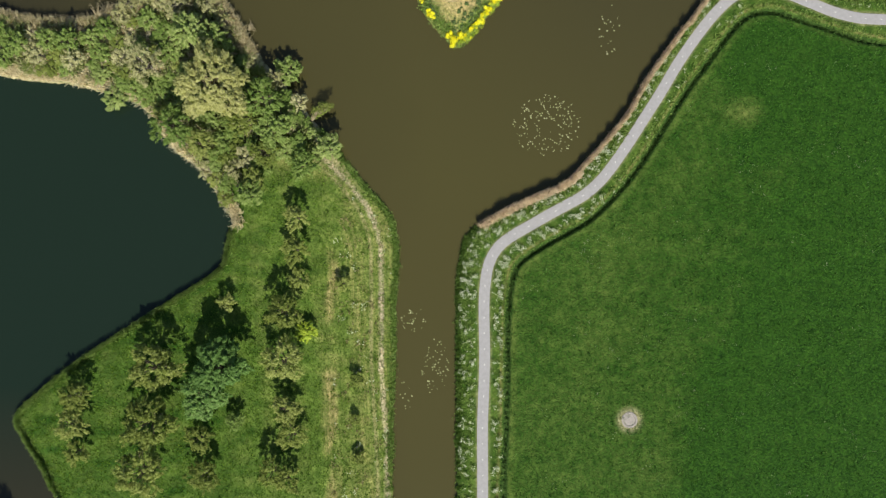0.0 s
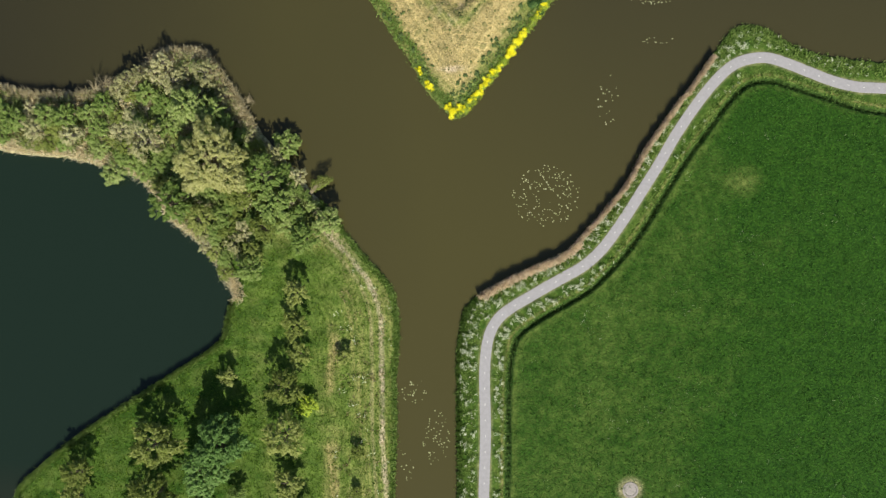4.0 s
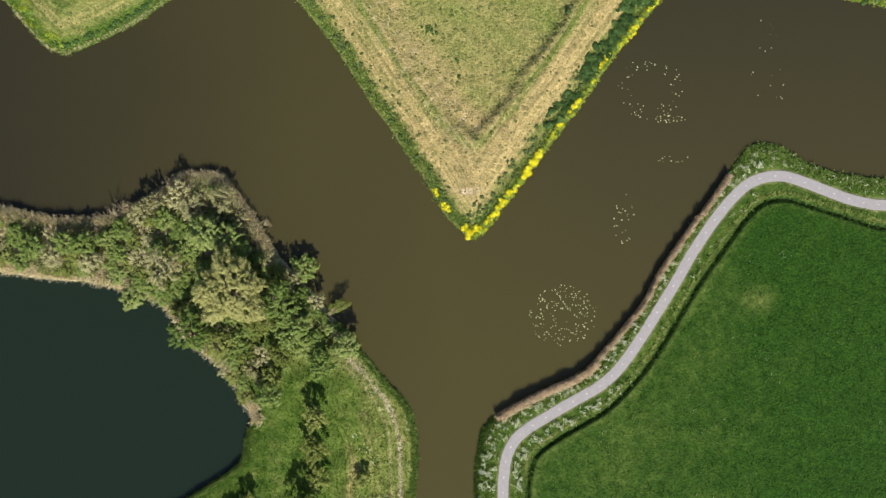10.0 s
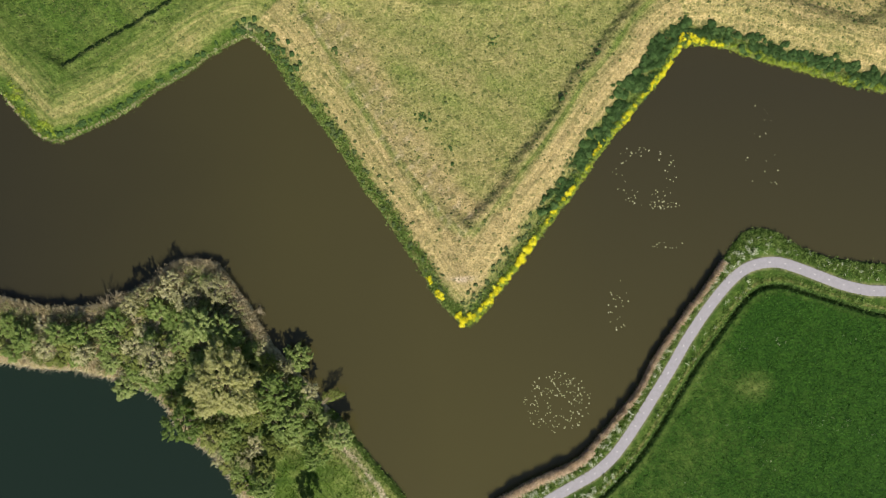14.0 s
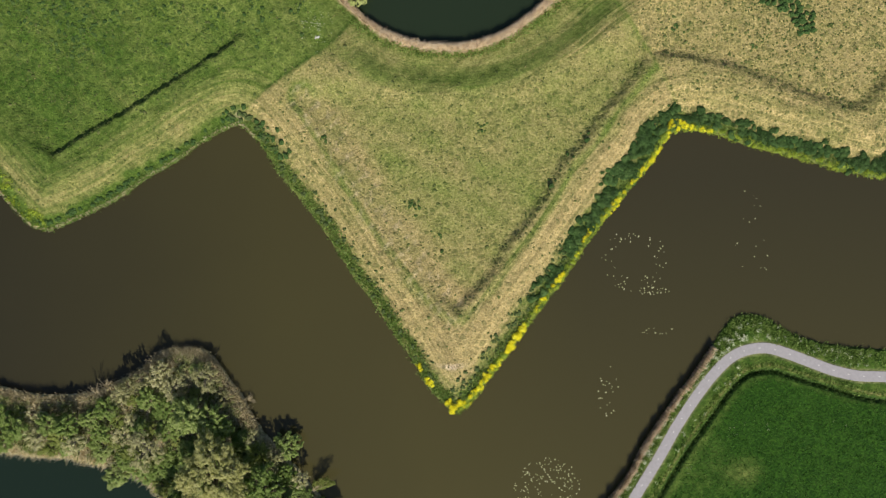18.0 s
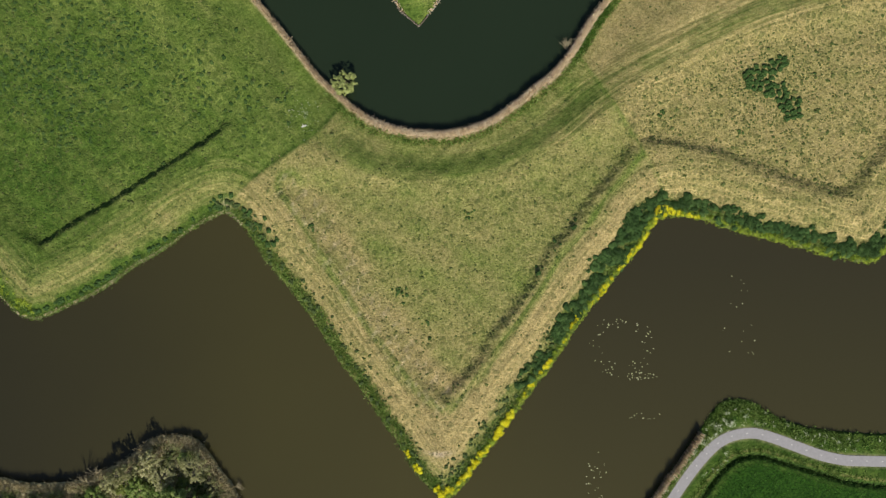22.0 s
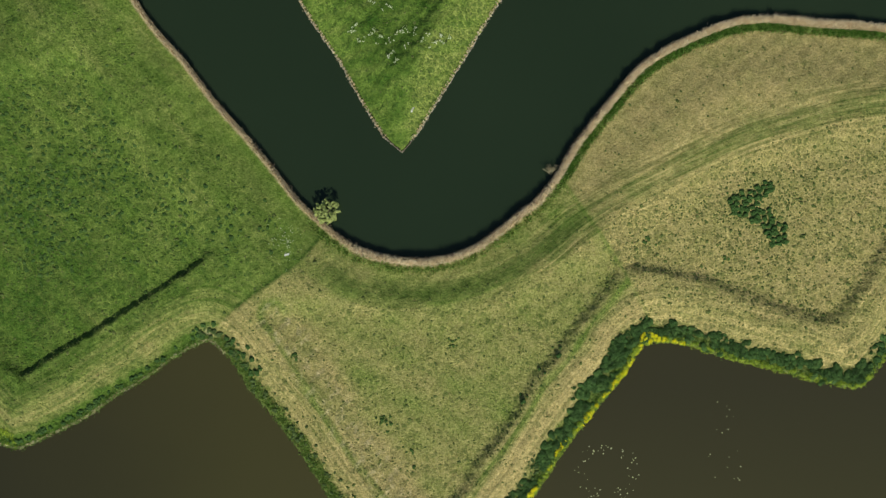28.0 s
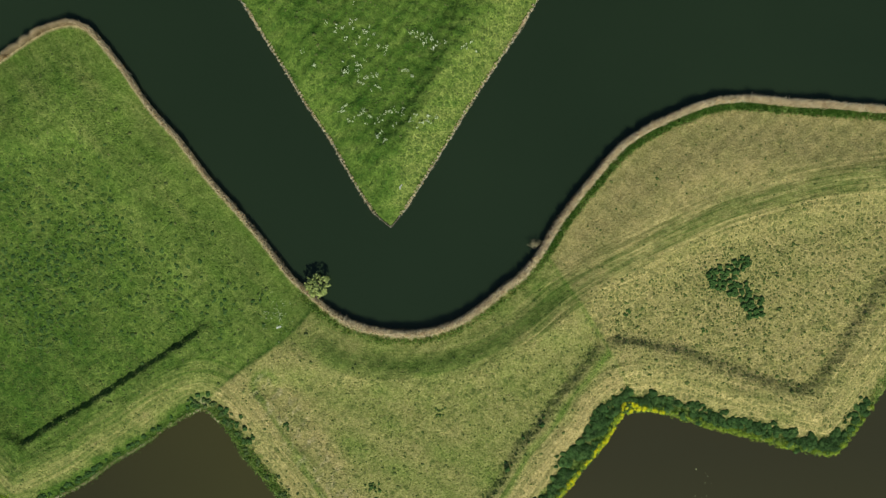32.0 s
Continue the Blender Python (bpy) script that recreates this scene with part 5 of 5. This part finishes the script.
verge = np.vstack([belt(PATH_LINE, 1.6, 4.8, 0.25, 3600, RNG, 0, 92, -60, 60, inward=-1), belt(PATH_LINE, 1.7, 3.4, 0.25, 1000, RNG, 0, 30, -60, 24), belt(PATH_LINE, 1.7, 3.4, 0.25, 60, RNG, 30, 62, 10, 50)])
verge = verge[(verge[:, 0] < 60) | (RNG.uniform(size=len(verge)) < 0.22)]
verge = verge[(cover(verge)[5]["east"] > 0.5) & (line_distance(verge, C["path"]) > 1.45)]
umbels("cow_parsley", clumped(verge, 2.0, 41, 0.15), WHITE_FLOWER, "white cow parsley flowering on the path's verge", 0.7, 0.052, 9)
rav = scatter(3600, (-20, 24, 145, 186), lambda P, g: (g[5]["ravelin"] > 4) & (wobble(P, 9, 43) + 0.9 * np.exp(-((P[:, 0] + 2 + (P[:, 1] - 156) * 0.25) / 4) ** 2) > 0.58), RNG)
umbels("cow_parsley", clumped(rav, 2.0, 44, 0.15), WHITE_FLOWER, "white cow parsley patches on the green ravelin", 0.6, 0.085, 6)
daisies = scatter(9000, (14, 90, -48, 44), lambda P, g: inside(P, FIELD) & (g[5]["east"] > 1) & (wobble(P, 16, 47) + 0.8 * np.exp(-(((P[:, 0] - 43) / 14) ** 2 + ((P[:, 1] + 22) / 16) ** 2)) > 0.55) & (wobble(P, 3, 48) > 0.35), RNG)
umbels("meadow_flowers", daisies, WHITE_FLOWER, "small pale flowers sprinkled in the meadow", 0.3, 0.036, 3)
umbels("white_flowers", RNG.normal(0, 1, (60, 2)) * [1.5, 1.7] + [-21.5, 114.5], WHITE_FLOWER, "small white flowers in turf near the waterside willow", 0.25, 0.06, 2)
pen = scatter(2200, (-30, -9, -50, 12), lambda P, g: (g[5]["west"] > 1) & (wobble(P, 8, 45) > 0.3) & (P[:, 0] > -20), RNG)
umbels("white_flowers", clumped(pen, 2.5, 46, 0.2), WHITE_FLOWER, "pale flower heads in rough grass", 0.5, 0.08, 3)


# ======== brambles and yellow flowers on the bastion banks ========
def bush_meshes(r, seed, mat, leaf, count, tall=0.8):
    rng = np.random.RandomState(seed)
    n = 9
    a = rng.uniform(0, math.tau, n)
    c = np.c_[np.cos(a) * r * rng.uniform(0, 0.65, n), np.sin(a) * r * rng.uniform(0, 0.65, n), r * tall * rng.uniform(0.25, 0.6, n)]
    stems = join_tubes([tube([(0, 0, -0.2), tuple(p * [0.5, 0.5, 0.6]), tuple(p)], [0.03, 0.02, 0.008], 4) for p in c])
    v, f = leaves(c, r * rng.uniform(0.3, 0.5, n), count, leaf, rng, 0.8)
    return mesh_from("stems", *stems, BARK), mesh_from("foliage", v, f, mat)


def bush(name, x, y, meshes, turn, s, label, group, flower=None):
    root = tagged(new(name), label, "bush", group)
    part("stems" if flower else "mound", meshes[0], root)
    part("foliage", meshes[1], root)
    if flower:
        part("flower_head", flower, root, "bright yellow flower heads")
    root.matrix_basis = pose(x, y, float(ground_z([(x, y)])[0]), 0, 0, turn) @ Matrix.Diagonal((s, s, s, 1))


def cushion_meshes(r, seed, skin, mat, count):
    """A low quilted bush: overlapping mounds with small leaves standing out of them."""
    rng = np.random.RandomState(seed)
    n = 7
    a, q = rng.uniform(0, math.tau, n), r * rng.uniform(0.0, 0.55, n)
    P = np.c_[np.cos(a) * q, np.sin(a) * q]
    rad = r * rng.uniform(0.35, 0.55, n)
    v, f = domes(P, rad, rad * rng.uniform(0.8, 1.25, n), rng, 10, 4)
    v[:, 2] -= np.repeat(ground_z(P), len(v) // n)
    c = np.c_[P, rad * 0.35]
    lv, lf = leaves(c, rad * 0.85, count, 0.06, rng, 0.95)
    return mesh_from("mound", v, f, skin, True), mesh_from("foliage", lv, lf, mat)


LEAF_SHRUB = leaf_material("grey_shrub_leaves", (0.03, 0.06, 0.018), (0.075, 0.12, 0.035), (0.17, 0.22, 0.085))
CUSHION_SHRUB = cushion_material("shrub_skin", (0.038, 0.072, 0.020), (0.085, 0.130, 0.038), (0.17, 0.215, 0.078))
SHRUBS = [cushion_meshes(1.0, 55 + i, CUSHION_SHRUB, LEAF_SHRUB, 170) for i in range(4)]
BRAMBLES = [cushion_meshes(1.0, 50 + i, CUSHION_DARK, LEAF_DARK, 170) for i in range(5)]
rb = random.Random(8)


def bramble_row(points, lo, hi, label="low grey-green shrub on the grassy bank", kinds=SHRUBS):
    for x, y in points:
        bush("low_shrub", x, y, rb.choice(kinds), rb.uniform(0, 360), rb.uniform(lo, hi), label, "shrubs on the bastions")


def thick_mesh(P, rmin, rmax, per, leaf, mat, rng, name):
    rad = rng.uniform(rmin, rmax, len(P))
    c = np.c_[P, ground_z(P) + rad * 0.5]
    v, f = leaves(c, rad, per * len(P), leaf, rng, 0.7)
    return mesh_from(name, v, f, mat)


flank = np.vstack([belt(FORT_SHORE, 1.0, 3.3, 0.45, 260, RNG, 20, 36, 58, 80, inward=-1), belt(FORT_SHORE, 1.0, 4.8, 0.5, 460, RNG, 34, 48, 78, 96, inward=-1), belt(FORT_SHORE, 1.0, 3.4, 0.5, 520, RNG, 48, 96, 80, 96, inward=-1)])
flank = flank[wobble(flank, 6, 81) > -0.55]
size = RNG.uniform(0.5, 1.0, len(flank)) ** 2 * 0.85
stuff("bramble_thicket", mesh_from("bramble_thicket", *domes(flank, size, size * RNG.uniform(0.45, 0.8, len(flank)), RNG, 10, 4), CUSHION_DARK, True), "continuous low dark green bramble thicket on the bank", "brambles")
stuff("bramble_shoots", thick_mesh(flank, 0.3, 0.75, 60, 0.065, LEAF_DARK, RNG, "bramble_shoots"), "loose leafy bramble shoots on the dark thicket", "brambles")
shoots = np.vstack([belt(FORT_SHORE, -0.4, 0.8, 0.15, 900, RNG, 4, 96, 40, 97, inward=-1), belt(FORT_SHORE, 0.2, 3.2, 0.3, 70, RNG, -92, -74, 76, 96, inward=-1)])
stuff("lime_herbs", thick_mesh(shoots, 0.25, 0.5, 48, 0.07, LEAF_LIME, RNG, "lime_herbs"), "lime-green flowering herbs along the waterline", "herbs")
bramble_row(belt(FORT_SHORE, 1.4, 4.6, 0.3, 110, RNG, 4, 28, 41, 72, inward=-1), 0.2, 0.62)
bramble_row(belt(FORT_SHORE, 0.6, 2.4, 0.2, 60, RNG, -38, 2, 42, 97, inward=-1), 0.3, 0.8)
bramble_row(belt(FORT_SHORE, 1.5, 4.5, 0.3, 34, RNG, -38, 2, 46, 96, inward=-1), 0.22, 0.5)
bramble_row(belt(FORT_SHORE, 0.8, 4.0, 0.4, 26, RNG, -40, -30, 86, 99, inward=-1), 0.45, 0.9, "dense dark green shrub on the bank", BRAMBLES)
bramble_row(belt(FORT_SHORE, 1.0, 1.5, 0.1, 60, RNG, -76, -39, 76, 97, inward=-1), 0.4, 0.7, "small dark bush in the row along the bank", BRAMBLES)


def packed(lobes, gap, rng):
    """Points no nearer than gap, filling ellipses (x, y, half length, half width)."""
    out = []
    for cx, cy, a, b in lobes:
        for _ in range(400):
            u, v = rng.uniform(-1, 1), rng.uniform(-1, 1)
            p = (cx + u * a, cy + v * b)
            if u * u + v * v < 1 and all(math.dist(p, q) > gap for q in out):
                out.append(p)
    return out


CLUMP = [(66.1, 120.0, 3.0, 2.6), (72.0, 114.0, 2.2, 2.3), (69.8, 122.6, 1.6, 1.3), (69.3, 117.2, 1.9, 1.9)]
bramble_row(packed(CLUMP, 0.88, rb), 0.70, 0.92, "dark bramble clump in dry pasture", BRAMBLES)
bramble_row(packed([(69.0, 118.0, 8.5, 6.5)], 1.7, rb)[:60], 0.16, 0.36, "small dark bramble cushion in dry pasture", BRAMBLES)
for x, y, r in ((29.5, 92, 0.75), (29.9, 93.4, 0.42), (28.5, 93.5, 0.3), (25.9, 89.5, 0.42), (26.8, 88.9, 0.36), (25.8, 87.7, 0.3), (26, 86.5, 0.3), (22.7, 83.4, 0.7), (22.2, 84.7, 0.46), (23.4, 84.5, 0.32), (17.6, 78.4, 0.26), (14.6, 75.4, 0.22)):
    bramble_row([(x, y)], r * 0.95, r * 1.05, "small dark scrub on the grassy bank", BRAMBLES)
YELLOW = [(3.4, 41.4, 1.19), (2.1, 42.3, 0.87), (5.3, 42.2, 0.87), (6.9, 43.9, 0.87), (8.4, 45.6, 0.97), (9.7, 47.6, 1.08), (11.1, 49.3, 0.97), (12.2, 50.3, 0.76), (13.8, 52.4, 1.08), (14.8, 53.9, 1.19), (15.7, 55.2, 1.19), (16.7, 56.3, 0.87), (19.4, 60.1, 0.65), (20.8, 62, 0.76), (23.5, 65.7, 0.97), (29.4, 74, 0.87), (30, 75.1, 0.65), (34.9, 79.6, 0.97), (35.9, 80.9, 0.97), (41.5, 87.6, 0.97), (42.6, 88.9, 1.08), (43.8, 90.2, 0.97), (46.6, 94.5, 0.97), (48.1, 94.9, 1.08), (50.1, 94.2, 0.87), (52.5, 93.7, 0.87), (40.2, 86.0, 0.8), (38.6, 84.2, 0.75), (33.0, 77.4, 0.7), (27.4, 70.4, 0.6), (45.2, 92.2, 1.0), (-1.4, 46.5, 0.87), (-3.4, 49.5, 0.65)]
rape = [bush_meshes(0.9, 60 + i, LEAF_HERB, 0.12, 260, 0.8) for i in range(2)]


def flower_mesh(seed):
    rng = np.random.RandomState(seed)
    n = 420
    a, q = rng.uniform(0, math.tau, n), np.minimum(np.abs(rng.normal(0, 0.52, n)), 0.92)
    c = np.c_[np.cos(a) * q, np.sin(a) * q, 1.0 - 0.35 * q * q + rng.normal(0, 0.06, n)]
    v, f = leaves(c, np.full(n, 0.06), int(n * 1.7), 0.11, rng)
    return mesh_from("flower_head", v, f, YELLOW_FLOWER)


BLOOMS = [flower_mesh(70), flower_mesh(71)]
def strewn(x, y, r):
    """A place in a flower drift that runs along the shore."""
    a, b = rb.gauss(0, 0.75 * r), rb.gauss(0, 0.28 * r)
    ux, uy = (0.62, 0.78) if 4.5 < x < 46 else (-0.55, 0.83) if x < 1 else (0.97, -0.2) if x > 46 else (0.8, 0.6)
    return x + ux * a - uy * b, y + uy * a + ux * b, r * rb.uniform(0.28, 0.58)


for x, y, r in [strewn(*p) for p in YELLOW for _ in range(9)]:
    bush("yellow_flower_clump", x, y, rb.choice(rape), rb.uniform(0, 360), r, "bright yellow flowering herb clump at the water's edge", "yellow flower clumps", rb.choice(BLOOMS))


# ======== lily pads ========
def pads(P, label):
    n = len(P)
    rng = np.random.RandomState(n)
    s = rng.uniform(0.06, 0.15, n)
    t = rng.uniform(0, math.tau, n)
    ring = [np.c_[P[:, 0] + np.cos(a + t) * s, P[:, 1] + np.sin(a + t) * s, np.full(n, 0.012)] for a in np.linspace(0.25, 6.03, 8)]
    v = np.stack(ring, 1).reshape(-1, 3)
    stuff("lily_pads", mesh_from("lily_pads", v, np.arange(8 * n).reshape(-1, 8), PAD), label, "lily pads")


def disc(cx, cy, rx, ry, n, hollow=0.0):
    a, q = RNG.uniform(0, math.tau, n), np.sqrt(RNG.uniform(hollow, 1, n))
    return np.c_[cx + np.cos(a) * q * rx, cy + np.sin(a) * q * ry]


pads(disc(21.0, 25.3, 6.6, 5.9, 210, 0.05), "round patch of pale lily pads floating on the moat")
pads(np.vstack([disc(38.5, 69, 6.5, 6.0, 70, 0.35), disc(42, 63, 3.5, 0.8, 30)]), "loose ring of pale lily pads floating on the moat")
pads(np.vstack([disc(-4.5, -12, 2.6, 2.4, 34), disc(-0.5, -21, 2.6, 5.5, 70), disc(-6, -26, 1.2, 4, 14)]), "small pale lily pads floating in the canal")
pads(np.vstack([disc(43, 55, 3.2, 1.2, 12), disc(33, 44, 2.2, 5, 26), disc(62, 74, 4, 9, 18)]), "scattered lily pads floating on the moat")


# ======== pit ring, dead branches, stone edge ========
def build_pit():
    root = tagged(new("concrete_ring"), "round weathered concrete ring lying flush in the meadow", "concrete ring")
    root.matrix_basis = pose(36.5, -31, float(ground_z([(36.5, -31)])[0]))
    n = 40
    for name, rings in (("rim", ((1.58, -0.2), (1.53, 0.09), (1.45, 0.12), (1.16, 0.12), (1.10, 0.02))), ("slab", ((1.10, -0.1), (1.08, 0.05), (0.6, 0.07), (0.05, 0.075)))):
        bm = bmesh.new()
        rr = random.Random(3)
        loops = [[bm.verts.new((math.cos(math.tau * k / n) * r, math.sin(math.tau * k / n) * r, z + rr.uniform(-0.008, 0.008))) for k in range(n)] for r, z in rings]
        for a, b in zip(loops[:-1], loops[1:]):
            for k in range(n):
                bm.faces.new((a[k], a[(k + 1) % n], b[(k + 1) % n], b[k]))
        if name == "slab":
            bm.faces.new(loops[-1])
        me = bpy.data.meshes.new(name)
        bm.to_mesh(me)
        bm.free()
        me.materials.append(CONCRETE)
        part(name, me, root)


build_pit()


def snag(x, y, reach, turn, lean, seed, label):
    rng = random.Random(seed)
    tubes = []
    for k in range(16):
        a = rng.uniform(-0.9, 0.9)
        q = reach * rng.uniform(0.5, 1.0)
        m = (math.cos(a) * q * 0.5, math.sin(a) * q * 0.4, q * lean * 0.6)
        e = (math.cos(a) * q, math.sin(a) * q, q * lean * rng.uniform(0.7, 1.2))
        tubes.append(tube([(0, 0, -0.2), m, e], [0.07, 0.045, 0.012], 5))
        for _ in range(3):
            t = rng.uniform(0.4, 1)
            b = tuple(m[i] + (e[i] - m[i]) * t for i in range(3))
            tubes.append(tube([b, tuple(b[i] + rng.uniform(-0.5, 0.5) for i in range(3))], [0.025, 0.008], 4))
    ob = tagged(new("dead_branches", mesh_from("dead_branches", *join_tubes(tubes), PALE_BARK, True)), label, "dead branches")
    ob.matrix_basis = pose(x, y, max(0.0, float(ground_z([(x, y)])[0])), 0, 0, turn)


def leaning_willow(x, y, turn):
    rng = random.Random(12)
    tubes, ends = [], []
    for k in range(11):
        a, q = rng.uniform(-0.5, 0.5), rng.uniform(2.6, 5.4)
        m, e = (q * 0.5, math.sin(a) * q * 0.3, q * 0.35), (q, math.sin(a) * q * 0.8, q * rng.uniform(0.45, 0.7))
        tubes.append(tube([(0, 0, -0.3), m, e], [0.10, 0.06, 0.015], 5))
        ends += [tuple(m[i] + (e[i] - m[i]) * t for i in range(3)) for t in (0.3, 0.6, 0.85, 1.0)]
    root = tagged(new("leaning_willow"), "half-bare willow leaning out over the moat", "tree")
    part("branches", mesh_from("branches", *join_tubes(tubes), PALE_BARK, True), root)
    v, f = leaves(np.array(ends), np.full(len(ends), 0.45), 1500, 0.10, np.random.RandomState(5))
    part("crown", mesh_from("crown", v, f, LEAF_OLIVE), root)
    root.matrix_basis = pose(x, y, 0.3, 0, 0, turn)


leaning_willow(-24.6, 25.6, 48)
snag(29.2, 126.4, 2.2, 100, 0.9, 2, "bare grey shrub branches among the reeds")
snag(-36.5, 43.5, 2.0, 40, 0.5, 3, "bare dead branches reaching over the water")
for x, y, reach, turn, seed in ((-61.5, 40.5, 2.8, 80, 6), (-56.2, 36.5, 2.4, 150, 7), (-48.5, 38.6, 2.6, 30, 8), (-36.2, 13.2, 2.2, 200, 9), (-72.0, 39.2, 2.4, 60, 10), (-45.8, 45.6, 2.4, 110, 11), (-29.2, 27.4, 2.2, 330, 12), (-64.8, 45.2, 3.2, 60, 13)):
    snag(x, y, reach, turn, 1.15, seed, "pale dead branches standing in the thicket")
snag(-63, 46.5, 2.4, 95, 0.7, 4, "bare dead branches reaching over the water")
snag(-53, 51.5, 2.2, 120, 0.6, 5, "bare dead branches reaching over the water")


def stone_meshes():
    out = []
    for i in range(5):
        bm = bmesh.new()
        bmesh.ops.create_icosphere(bm, subdivisions=1, radius=0.3)
        r = random.Random(i)
        for v in bm.verts:
            v.co = Vector((v.co.x * 1.3, v.co.y * 0.9, v.co.z * 0.5)) * r.uniform(0.8, 1.15)
        me = bpy.data.meshes.new("stone")
        bm.to_mesh(me)
        bm.free()
        me.materials.append(STONE)
        out.append(me)
    return out


def build_stones():
    kinds = stone_meshes()
    edge = tagged(new("stone_edge"), "rough pale stone edging along the ravelin's waterline", "stone edging", kind="structure")
    r = random.Random(4)
    l = smooth(RAVELIN_SHORE, 0.4)
    l = l[(l[:, 1] < 188)]
    seg = np.r_[0, np.cumsum(np.linalg.norm(np.diff(l, axis=0), axis=1))]
    for k in range(290):
        s = seg[-1] * (k + r.uniform(-0.3, 0.3)) / 290
        ob = part("stone", r.choice(kinds), edge)
        x, y = np.interp(s, seg, l[:, 0]), np.interp(s, seg, l[:, 1])
        along = math.degrees(math.atan2(np.interp(s + 0.5, seg, l[:, 1]) - y, np.interp(s + 0.5, seg, l[:, 0]) - x))
        ob.matrix_basis = pose(x + r.uniform(-0.12, 0.12), y + r.uniform(-0.12, 0.12), r.uniform(-0.03, 0.06), 0, 0, along + r.gauss(0, 18)) @ Matrix.Diagonal((*([r.uniform(0.40, 0.80)] * 3), 1))


build_stones()


def timber(x0, y0, x1, y1):
    """A weathered board on edge with two posts, holding the bank at the ravelin's point."""
    length, turn = math.dist((x0, y0), (x1, y1)), math.degrees(math.atan2(y1 - y0, x1 - x0))
    root = tagged(new("timber_edging"), "weathered dark timber board edging the ravelin's point", "timber edging")
    root.matrix_basis = pose((x0 + x1) / 2, (y0 + y1) / 2, 0, 0, 0, turn)
    for name, places, size in (("board", ((0, 0, 0.12),), (length, 0.11, 0.5)), ("post", ((-length * 0.42, 0.12, 0.1), (length * 0.42, 0.12, 0.1)), (0.16, 0.16, 0.8))):
        bm = bmesh.new()
        bmesh.ops.create_cube(bm, size=1, matrix=Matrix.Diagonal((*size, 1)))
        bmesh.ops.bevel(bm, geom=bm.edges[:], offset=0.02, segments=1, affect="EDGES")
        me = bpy.data.meshes.new(name)
        bm.to_mesh(me)
        bm.free()
        me.materials.append(BARK)
        for p in places:
            part(name, me, root).matrix_basis = pose(*p)


timber(-3.3, 135.2, 0.7, 131.5)
timber(0.9, 131.5, 2.6, 133.4)


def bird_standin(x, y, turn):
    """A crumpled pale sheet in the turf, standing in for a white bird."""
    r = random.Random(21)
    bm = bmesh.new()
    nx, ny = 9, 4
    g = [[bm.verts.new((i * 0.13 - 0.52 + r.uniform(-0.03, 0.03), j * 0.11 - 0.17 + 0.10 * math.sin(i * 0.7) + r.uniform(-0.03, 0.03), 0.30 + r.uniform(0, 0.12))) for j in range(ny)] for i in range(nx)]
    for i in range(nx - 1):
        for j in range(ny - 1):
            bm.faces.new((g[i][j], g[i + 1][j], g[i + 1][j + 1], g[i][j + 1]))
    bmesh.ops.solidify(bm, geom=bm.faces[:], thickness=0.02)
    me = bpy.data.meshes.new("white_scrap")
    bm.to_mesh(me)
    bm.free()
    me.materials.append(plain_material("white_sheet", (0.78, 0.78, 0.76), (0.88, 0.88, 0.86), 5.0, 0.6))
    ob = tagged(new("white_scrap", me), "small crumpled white sheet standing in for a white bird", "litter")
    ob.matrix_basis = pose(x, y, float(ground_z([(x, y)])[0]) - 0.25, 0, 0, turn)


bird_standin(-21.5, 112.5, 35)
bird_standin(3.0, 139.4, 80)
